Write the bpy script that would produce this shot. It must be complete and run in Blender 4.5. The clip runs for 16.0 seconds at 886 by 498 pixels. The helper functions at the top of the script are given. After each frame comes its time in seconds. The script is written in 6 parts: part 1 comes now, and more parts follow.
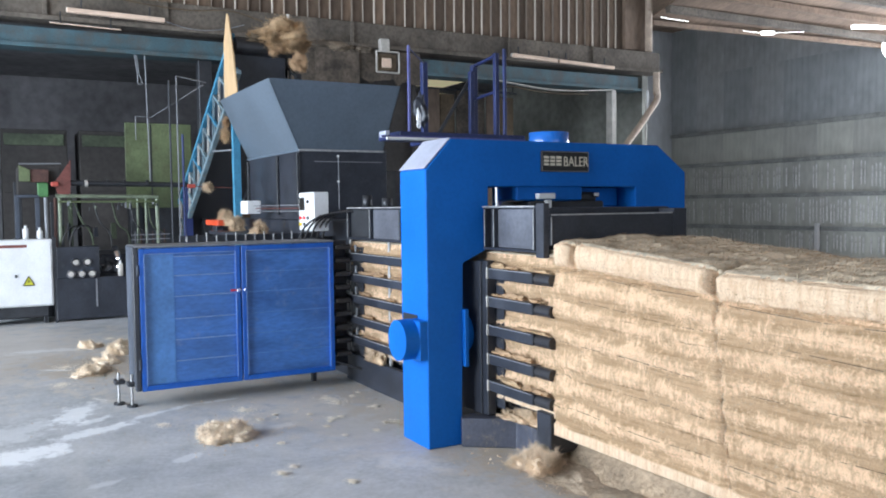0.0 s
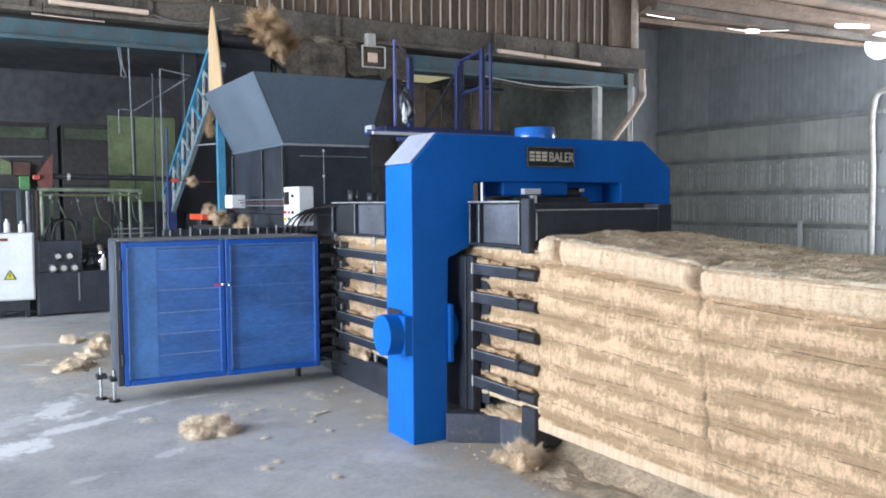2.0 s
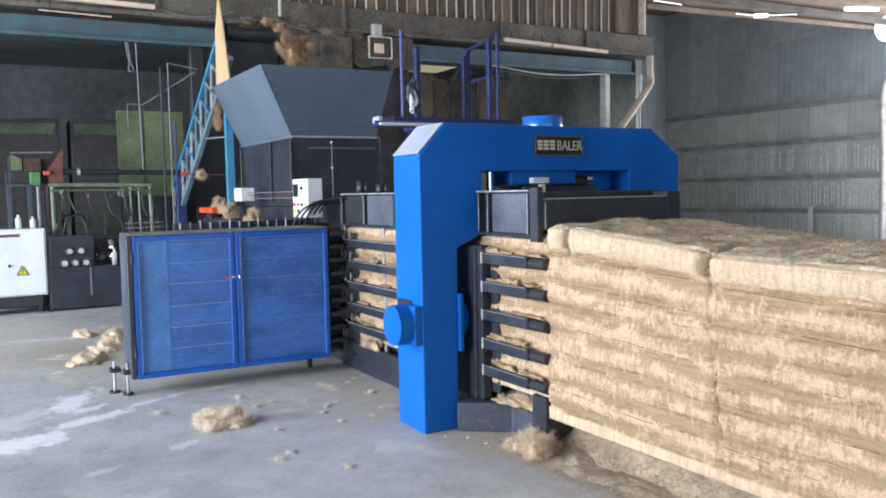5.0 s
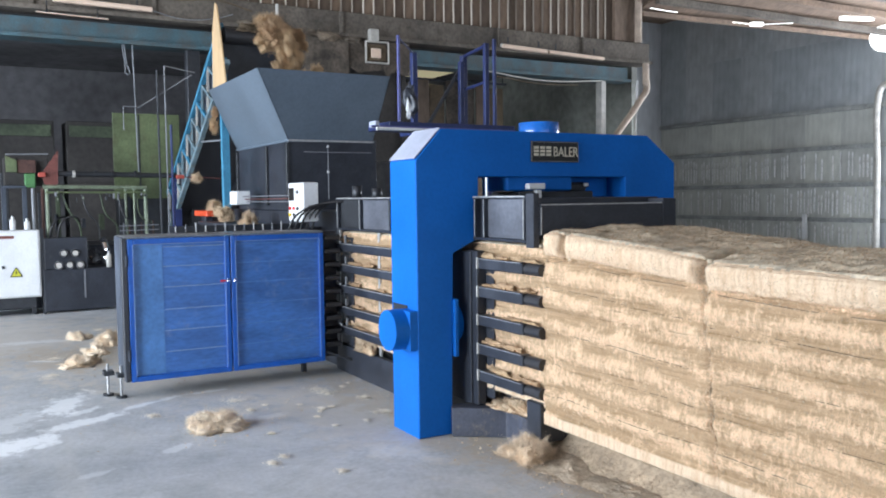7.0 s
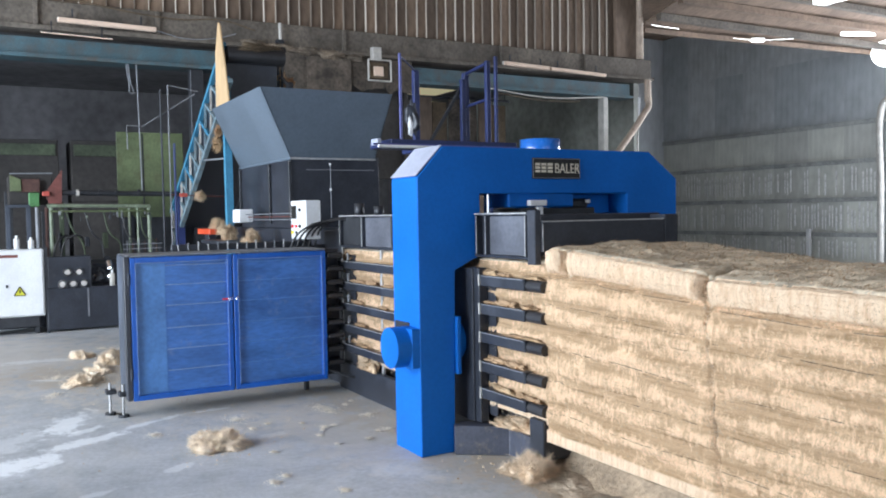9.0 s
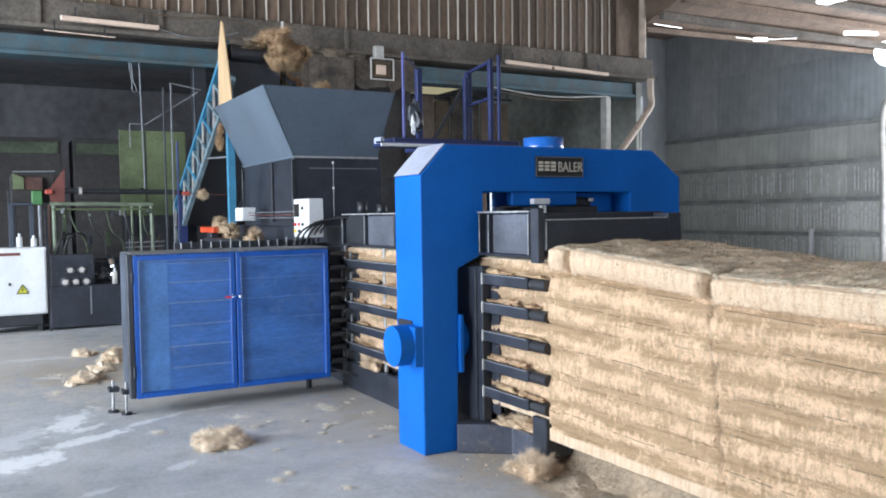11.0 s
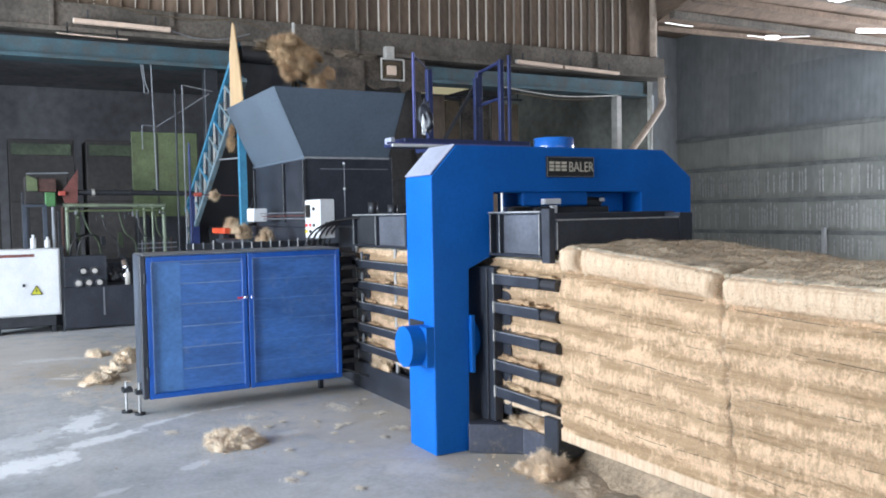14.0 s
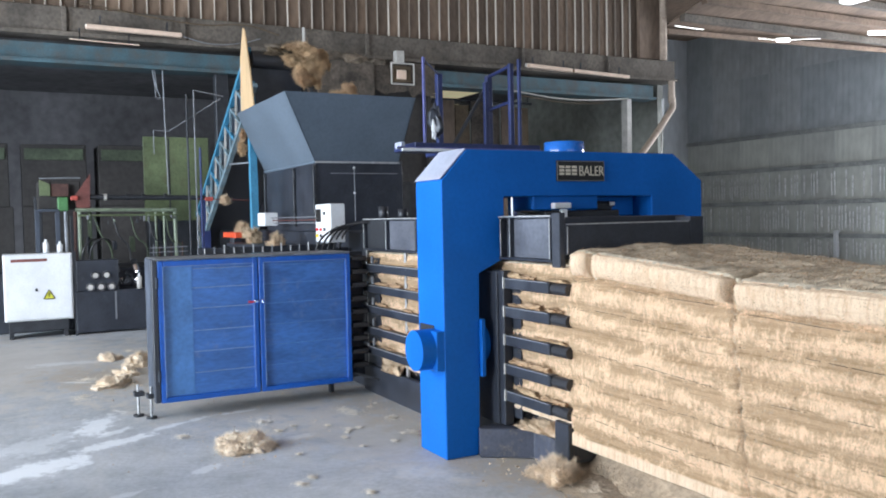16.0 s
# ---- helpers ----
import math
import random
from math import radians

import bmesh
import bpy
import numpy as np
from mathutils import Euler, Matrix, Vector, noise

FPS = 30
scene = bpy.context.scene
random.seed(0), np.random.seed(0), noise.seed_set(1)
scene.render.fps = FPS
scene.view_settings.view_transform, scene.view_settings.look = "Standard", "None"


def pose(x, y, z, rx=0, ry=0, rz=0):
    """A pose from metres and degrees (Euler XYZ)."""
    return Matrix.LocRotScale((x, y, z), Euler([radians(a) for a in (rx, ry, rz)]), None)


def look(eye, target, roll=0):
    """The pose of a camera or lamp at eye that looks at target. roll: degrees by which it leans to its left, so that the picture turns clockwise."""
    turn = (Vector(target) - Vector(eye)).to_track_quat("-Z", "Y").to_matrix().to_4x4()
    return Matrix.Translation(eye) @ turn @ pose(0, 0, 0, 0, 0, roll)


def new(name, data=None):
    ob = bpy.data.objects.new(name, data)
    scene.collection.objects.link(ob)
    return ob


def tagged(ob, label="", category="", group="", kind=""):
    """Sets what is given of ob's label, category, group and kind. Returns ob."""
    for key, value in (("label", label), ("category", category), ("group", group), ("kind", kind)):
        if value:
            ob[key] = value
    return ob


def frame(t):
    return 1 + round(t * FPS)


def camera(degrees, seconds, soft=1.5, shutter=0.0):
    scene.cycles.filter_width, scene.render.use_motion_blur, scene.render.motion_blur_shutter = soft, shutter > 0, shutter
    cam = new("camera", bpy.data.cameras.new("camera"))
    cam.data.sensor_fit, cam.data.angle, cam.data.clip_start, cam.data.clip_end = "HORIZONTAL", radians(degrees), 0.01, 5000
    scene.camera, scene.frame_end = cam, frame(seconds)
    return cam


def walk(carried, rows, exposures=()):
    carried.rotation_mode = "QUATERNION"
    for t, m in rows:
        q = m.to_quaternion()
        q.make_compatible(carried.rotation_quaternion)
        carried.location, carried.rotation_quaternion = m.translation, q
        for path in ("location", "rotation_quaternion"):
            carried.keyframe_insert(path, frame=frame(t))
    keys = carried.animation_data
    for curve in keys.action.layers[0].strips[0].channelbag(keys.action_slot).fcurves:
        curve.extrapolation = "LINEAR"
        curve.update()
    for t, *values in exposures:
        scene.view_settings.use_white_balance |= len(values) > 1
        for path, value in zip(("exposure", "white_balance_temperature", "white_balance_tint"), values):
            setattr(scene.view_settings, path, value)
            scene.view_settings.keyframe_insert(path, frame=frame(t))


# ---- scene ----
cam = camera(56.0, 16.0, soft=1.9, shutter=0.5)
PATH = [
    (0, (4.701, -2.477, 1.578), (2.953, -1.511, 1.474), -0.7),
    (0.5, (4.706, -2.477, 1.572), (2.959, -1.509, 1.472), -0.5),
    (1, (4.692, -2.473, 1.571), (2.95, -1.496, 1.469), -0.4),
    (1.5, (4.695, -2.468, 1.571), (2.957, -1.485, 1.463), -0.5),
    (2, (4.692, -2.469, 1.571), (2.961, -1.473, 1.457), -0.4),
    (2.5, (4.697, -2.469, 1.568), (2.966, -1.474, 1.444), -0.7),
    (3, (4.701, -2.473, 1.571), (2.966, -1.488, 1.431), -1.1),
    (3.5, (4.703, -2.468, 1.567), (2.964, -1.489, 1.421), -1.3),
    (4, (4.704, -2.476, 1.57), (2.964, -1.499, 1.428), -1.3),
    (6.5, (4.704, -2.473, 1.571), (2.965, -1.493, 1.44), -0.9),
    (7, (4.702, -2.481, 1.57), (2.967, -1.494, 1.445), -0.7),
    (7.5, (4.715, -2.479, 1.572), (2.981, -1.489, 1.458), -0.5),
    (8, (4.71, -2.472, 1.577), (2.974, -1.485, 1.472), -0.6),
    (8.5, (4.71, -2.47, 1.574), (2.971, -1.487, 1.482), -0.8),
    (9, (4.705, -2.466, 1.573), (2.964, -1.486, 1.488), -1.0),
    (11.5, (4.701, -2.475, 1.567), (2.957, -1.499, 1.479), -0.9),
    (12, (4.703, -2.474, 1.575), (2.961, -1.496, 1.488), -1.2),
    (12.5, (4.713, -2.471, 1.573), (2.97, -1.492, 1.492), -1.1),
    (13, (4.708, -2.471, 1.572), (2.964, -1.495, 1.487), -0.9),
    (13.5, (4.704, -2.478, 1.571), (2.954, -1.514, 1.481), -0.9),
    (14, (4.707, -2.479, 1.572), (2.951, -1.525, 1.485), -1.1),
    (14.5, (4.703, -2.476, 1.574), (2.946, -1.523, 1.487), -1.0),
    (15, (4.702, -2.475, 1.567), (2.943, -1.526, 1.483), -1.0),
    (15.5, (4.712, -2.482, 1.576), (2.948, -1.544, 1.494), -1.1),
    (16, (4.712, -2.484, 1.577), (2.945, -1.551, 1.499), -1.2),
]
walk(cam, [(t, look(eye, target, roll)) for t, eye, target, roll in PATH])

# ---- light ----
world = bpy.data.worlds.new("daylight")
scene.world = world
world.use_nodes = True
wn = world.node_tree
sky = wn.nodes.new("ShaderNodeTexSky")
sky.sky_type = 'NISHITA'
sky.sun_disc = False
sky.sun_elevation = radians(50)
sky.sun_rotation = radians(200)
wn.links.new(sky.outputs[0], wn.nodes["Background"].inputs[0])
wn.nodes["Background"].inputs[1].default_value = 0.10


def area_lamp(name, m, sx, sy, watts, colour):
    d = bpy.data.lights.new(name, "AREA")
    d.shape, d.size, d.size_y, d.energy, d.color = "RECTANGLE", sx, sy, watts, colour
    ob = new(name, d)
    ob.matrix_world = m
    return ob


# daylight in the hall's great doorways; the unseen north one is added as fill
area_lamp("doorway_daylight_south", look((-1.25, -10.9, 3.1), (-1.25, 5, 2.4)), 11, 6.0, 3870, (0.775, 0.876, 1.0))
area_lamp("doorway_daylight_east", look((13.9, 0.5, 3.0), (-4, 0.5, 2.0)), 9, 5.6, 330, (0.78, 0.876, 1.0))
area_lamp("added_fill_north", look((-3.8, 18.3, 2.9), (-4.5, 6, 3.2)), 8.4, 5.4, 2040, (0.83, 0.895, 1.0))
scene.view_settings.exposure = -0.17

# ---- materials ----
def mat_nodes(name):
    m = bpy.data.materials.new(name)
    m.use_nodes = True
    t = m.node_tree
    return m, t, t.nodes["Principled BSDF"]


def surface(name, base, rough=0.5, metal=0.0, vary=0.25, scale=3.0, grain=60.0, bump=0.15, dust=None, dust_amount=0.0, stretch=(1, 1, 1), coat=0.0, emit=None, each=None):
    """A weathered surface: base colour with broad stains and fine grain, uneven gloss and fine relief."""
    m, t, b = mat_nodes(name)
    N, L = t.nodes, t.links
    co = N.new("ShaderNodeTexCoord")
    mp = N.new("ShaderNodeMapping")
    mp.inputs["Scale"].default_value = stretch
    L.new(co.outputs["Object"], mp.inputs[0])
    n1 = N.new("ShaderNodeTexNoise")
    n1.inputs["Scale"].default_value, n1.inputs["Detail"].default_value, n1.inputs["Roughness"].default_value = scale, 6, 0.6
    n2 = N.new("ShaderNodeTexNoise")
    n2.inputs["Scale"].default_value, n2.inputs["Detail"].default_value = grain, 3
    for n in (n1, n2):
        L.new(mp.outputs[0], n.inputs["Vector"])
    ramp = N.new("ShaderNodeValToRGB")
    lo = [c * (1 - vary) for c in base]
    hi = [min(1, c * (1 + vary)) for c in base]
    ramp.color_ramp.elements[0].position, ramp.color_ramp.elements[0].color = 0.32, (*lo, 1)
    ramp.color_ramp.elements[1].position, ramp.color_ramp.elements[1].color = 0.68, (*hi, 1)
    L.new(n1.outputs["Fac"], ramp.inputs[0])
    mix = N.new("ShaderNodeMix")
    mix.data_type, mix.blend_type = "RGBA", "MULTIPLY"
    mix.inputs[0].default_value = min(0.8, vary * 1.5)
    L.new(ramp.outputs[0], mix.inputs[6])
    r2 = N.new("ShaderNodeValToRGB")
    r2.color_ramp.elements[0].position, r2.color_ramp.elements[0].color = 0.3, (0.45, 0.45, 0.45, 1)
    r2.color_ramp.elements[1].position, r2.color_ramp.elements[1].color = 0.6, (1, 1, 1, 1)
    L.new(n2.outputs["Fac"], r2.inputs[0])
    L.new(r2.outputs[0], mix.inputs[7])
    out = mix.outputs[2]
    rr = N.new("ShaderNodeMapRange")
    rr.inputs[3].default_value, rr.inputs[4].default_value = max(0.03, rough - 0.12), min(1, rough + 0.15)
    L.new(n1.outputs["Fac"], rr.inputs[0])
    if dust:
        n3 = N.new("ShaderNodeTexNoise")
        n3.inputs["Scale"].default_value, n3.inputs["Detail"].default_value, n3.inputs["Roughness"].default_value = scale * 1.7, 8, 0.7
        L.new(co.outputs["Object"], n3.inputs["Vector"])
        r3 = N.new("ShaderNodeValToRGB")
        r3.color_ramp.elements[0].position, r3.color_ramp.elements[1].position = 0.62 - dust_amount * 0.3, 0.8 - dust_amount * 0.15
        L.new(n3.outputs["Fac"], r3.inputs[0])
        mx = N.new("ShaderNodeMix")
        mx.data_type = "RGBA"
        L.new(r3.outputs[0], mx.inputs[0])
        L.new(out, mx.inputs[6])
        mx.inputs[7].default_value = (*dust, 1)
        out = mx.outputs[2]
    if each:
        info = N.new("ShaderNodeObjectInfo")
        er = N.new("ShaderNodeValToRGB")
        er.color_ramp.elements[0].position, er.color_ramp.elements[0].color = 0.25, (*each[0], 1)
        er.color_ramp.elements[1].position, er.color_ramp.elements[1].color = 0.95, (*each[1], 1)
        L.new(info.outputs["Random"], er.inputs[0])
        em = N.new("ShaderNodeMix")
        em.data_type, em.blend_type = "RGBA", "MULTIPLY"
        em.inputs[0].default_value = 1.0
        L.new(out, em.inputs[6])
        L.new(er.outputs[0], em.inputs[7])
        out = em.outputs[2]
    L.new(out, b.inputs["Base Color"])
    L.new(rr.outputs[0], b.inputs["Roughness"])
    b.inputs["Metallic"].default_value = metal
    b.inputs["Coat Weight"].default_value = coat
    if bump:
        bp = N.new("ShaderNodeBump")
        bp.inputs["Strength"].default_value, bp.inputs["Distance"].default_value = bump, 0.01
        L.new(n2.outputs["Fac"], bp.inputs["Height"])
        L.new(bp.outputs[0], b.inputs["Normal"])
    if emit:
        b.inputs["Emission Color"].default_value = (*emit[0], 1)
        b.inputs["Emission Strength"].default_value = emit[1]
    return m


BLUE = surface("blue_enamel", (0.006, 0.122, 0.465), 0.42, 0, 0.10, 2.0, 40, 0.03)
BLUE.node_tree.nodes["Principled BSDF"].inputs["Specular IOR Level"].default_value = 0.14
BLUE_SHEET = surface("blue_guard_sheet", (0.052, 0.165, 0.46), 0.36, 0, 0.26, 4.0, 30, 0.06, dust=(0.15, 0.22, 0.40), dust_amount=0.15, stretch=(1, 0.5, 1.6))
BLUE_GLOSS = surface("glossy_blue_enamel", (0.012, 0.150, 0.56), 0.22, 0, 0.08, 3.0, 40, 0.02, coat=0.6)
BLUE_TUBE = surface("blue_tube_paint", (0.005, 0.10, 0.46), 0.35, 0, 0.15, 4.0, 40, 0.05)
# pale blue that paints highlights on the guard doors' tubes and creases
BLUE_HIGHLIGHT = surface("blue_paint_highlight", (0.20, 0.32, 0.56), 0.4, 0, 0.2, 9.0, 40, 0.05)
# darkened version of the faded green, for bin strips, hoses and linkages
DULLGREEN = surface("darker_green_paint", (0.055, 0.072, 0.042), 0.7, 0, 0.45, 2.0, 20, 0.2)
VIOLET = surface("pale_violet_paint", (0.085, 0.092, 0.27), 0.4, 0, 0.2, 5.0, 40, 0.05)
NAVY = surface("violet_blue_paint", (0.020, 0.031, 0.105), 0.4, 0, 0.25, 5.0, 40, 0.05)
BLACK = surface("black_machine_paint", (0.030, 0.034, 0.045), 0.38, 0, 0.3, 4.0, 50, 0.08, dust=(0.058, 0.060, 0.066), dust_amount=0.14)
DARKSTEEL = surface("dark_steel", (0.045, 0.048, 0.055), 0.45, 0.4, 0.3, 6.0, 60, 0.1)
SLATE = surface("slate_grey_paint", (0.118, 0.150, 0.188), 0.42, 0, 0.14, 1.6, 30, 0.04)
LAVENDER = surface("pale_lavender_plate", (0.40, 0.43, 0.53), 0.45, 0, 0.15, 5.0, 50, 0.05)
BLUE_STRIP = surface("paler_blue_sheet", (0.078, 0.215, 0.50), 0.36, 0, 0.2, 4.0, 30, 0.05)
# pale grey for small steel parts and thin lines along black edges
PALE_EDGE = surface("pale_edge_steel", (0.42, 0.42, 0.42), 0.4, 0.3, 0.3, 20.0, 80, 0.1)
WHITE = surface("white_enamel", (0.72, 0.73, 0.74), 0.4, 0, 0.08, 3.0, 40, 0.03)
CHROME = surface("chrome", (0.75, 0.75, 0.78), 0.12, 1.0, 0.05, 8.0, 60, 0.02)
GRIME = surface("grimy_side_sheet", (0.105, 0.112, 0.135), 0.45, 0.1, 0.25, 4.0, 40, 0.06)
PLINTH = surface("dusty_black_plate", (0.055, 0.060, 0.082), 0.5, 0, 0.3, 5.0, 50, 0.1, dust=(0.22, 0.185, 0.14), dust_amount=0.2)
GREYSTEEL = surface("grey_steel", (0.22, 0.23, 0.25), 0.5, 0.2, 0.2, 5.0, 60, 0.08)
YELLOWBOARD = surface("varnished_board", (0.56, 0.385, 0.215), 0.6, 0, 0.15, 2.5, 30, 0.1, stretch=(1, 1, 0.3))
TEAL = surface("teal_beam_paint", (0.055, 0.110, 0.135), 0.6, 0, 0.3, 2.0, 40, 0.1, dust=(0.075, 0.066, 0.056), dust_amount=0.6)
SKYBLUE = surface("light_blue_paint", (0.055, 0.23, 0.37), 0.5, 0, 0.25, 5.0, 40, 0.1)
LATTICE = surface("pale_blue_grey_steel", (0.17, 0.25, 0.29), 0.55, 0, 0.3, 6.0, 50, 0.1, dust=(0.30, 0.25, 0.20), dust_amount=0.35)
OLDBEAM = surface("dusty_brown_beam", (0.132, 0.112, 0.092), 0.85, 0, 0.45, 1.5, 18, 0.4, dust=(0.15, 0.12, 0.09), dust_amount=0.25)
SHEETBROWN = surface("weathered_brown_sheet", (0.210, 0.150, 0.110), 0.8, 0, 0.35, 0.9, 14, 0.3, stretch=(1, 1, 0.35))
CLADDING = surface("weathered_cladding_sheet", (0.230, 0.170, 0.127), 0.8, 0, 0.35, 0.9, 14, 0.3, stretch=(1, 1, 0.35), each=((0.62, 0.60, 0.58), (1.25, 1.18, 1.10)))
SHEETRIB = surface("pale_sheet_rib", (0.54, 0.475, 0.41), 0.7, 0, 0.4, 1.8, 14, 0.2, stretch=(1, 1, 0.25), each=((0.35, 0.32, 0.30), (1, 1, 1)))
GREYSHEET = surface("grey_corrugated_sheet", (0.50, 0.52, 0.54), 0.6, 0.1, 0.20, 0.5, 5, 0.08, stretch=(1, 1, 0.4))
GIRT = surface("dull_girt_paint", (0.36, 0.37, 0.36), 0.6, 0, 0.3, 2.0, 20, 0.1)
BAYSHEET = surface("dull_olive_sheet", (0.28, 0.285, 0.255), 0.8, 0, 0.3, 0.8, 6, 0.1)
OLIVESHEET = surface("olive_grey_sheet", (0.67, 0.68, 0.62), 0.6, 0.0, 0.16, 0.9, 7, 0.08, stretch=(1, 1, 0.35), each=((0.80, 0.80, 0.82), (1, 1, 1)))
# darker, bluer grey for the wall courses above the top girt
UPPERSHEET = surface("darker_upper_sheet", (0.54, 0.565, 0.575), 0.65, 0.0, 0.20, 0.7, 6, 0.08, stretch=(1, 1, 0.4), each=((0.82, 0.84, 0.86), (1, 1, 1)))
# near-white that paints the highlights on the corrugation
RIB_HIGHLIGHT = surface("pale_rib_highlight", (0.93, 0.93, 0.90), 0.55, 0.1, 0.35, 2.0, 20, 0.1)
# dark mottled grey of the low bay's wall and ceiling
DARKWALL = surface("mottled_dark_wall", (0.168, 0.163, 0.170), 0.9, 0, 0.32, 0.7, 5, 0.15)
# near-black brown of the bins, press head and hood
DARKPLATE = surface("near_black_plate", (0.038, 0.034, 0.032), 0.8, 0, 0.4, 1.2, 12, 0.15)
PIPEGREEN = surface("pale_green_pipe", (0.19, 0.23, 0.16), 0.5, 0.1, 0.35, 5.0, 40, 0.1, dust=(0.12, 0.10, 0.08), dust_amount=0.3)
TANPIPE = surface("weathered_tan_pipe", (0.450, 0.356, 0.281), 0.6, 0, 0.25, 3.0, 30, 0.1, dust=(0.20, 0.13, 0.09), dust_amount=0.2)
ROOFSHEET = surface("brown_roof_sheet", (0.215, 0.148, 0.104), 0.8, 0, 0.35, 0.8, 12, 0.2, stretch=(0.4, 1, 1))
GREEN = surface("faded_green_paint", (0.110, 0.140, 0.066), 0.6, 0, 0.3, 2.5, 30, 0.15, dust=(0.08, 0.08, 0.04), dust_amount=0.3)
RUST_DARK = surface("dark_rust_paint", (0.085, 0.040, 0.032), 0.75, 0, 0.4, 5.0, 30, 0.2)
ORANGE_DULL = surface("dull_red_paint", (0.42, 0.075, 0.055), 0.55, 0, 0.2, 5.0, 40, 0.08)
LEAFGREEN = surface("leaf_green_paint", (0.075, 0.21, 0.075), 0.5, 0, 0.25, 5.0, 40, 0.08)
BLUEGREY = surface("dull_blue_grey_paint", (0.050, 0.062, 0.085), 0.6, 0, 0.3, 4.0, 40, 0.1)
RUST = surface("red_oxide_paint", (0.17, 0.055, 0.045), 0.7, 0, 0.35, 4.0, 30, 0.15)
ORANGE = surface("orange_red_paint", (0.75, 0.09, 0.03), 0.5, 0, 0.15, 4.0, 40, 0.05)
GALV = surface("galvanised_pipe", (0.52, 0.50, 0.46), 0.5, 0.1, 0.2, 4.0, 40, 0.08)
GOLD = surface("gold_letter", (0.68, 0.61, 0.49), 0.45, 0.2, 0.1, 10.0, 60, 0.02)
PLATE = surface("black_plate", (0.012, 0.011, 0.010), 0.4, 0, 0.2, 8.0, 60, 0.02)
RUBBER = surface("black_rubber", (0.026, 0.026, 0.029), 0.40, 0, 0.2, 10.0, 60, 0.05)
YELLOW = surface("signal_yellow", (0.85, 0.62, 0.02), 0.5, 0, 0.05, 10.0, 60, 0.02)
YELLOW_GREEN = surface("sunned_yellow", (0.62, 0.60, 0.05), 0.5, 0, 0.08, 10.0, 60, 0.02)
RED = surface("signal_red", (0.70, 0.03, 0.03), 0.4, 0, 0.1, 10.0, 60, 0.02)
TUBE = surface("lamp_diffuser", (0.74, 0.56, 0.44), 0.5, 0, 0.12, 4.0, 40, 0.03)
DAYPANE = surface("translucent_sheet_in_daylight", (0.8, 0.8, 0.8), 0.5, 0, 0.05, 3.0, 40, 0.0, emit=((0.95, 0.98, 1.0), 4.0))
WARMPANE = surface("yellowed_translucent_sheet", (0.7, 0.6, 0.3), 0.5, 0, 0.1, 3.0, 40, 0.0, emit=((0.85, 0.78, 0.50), 0.42))


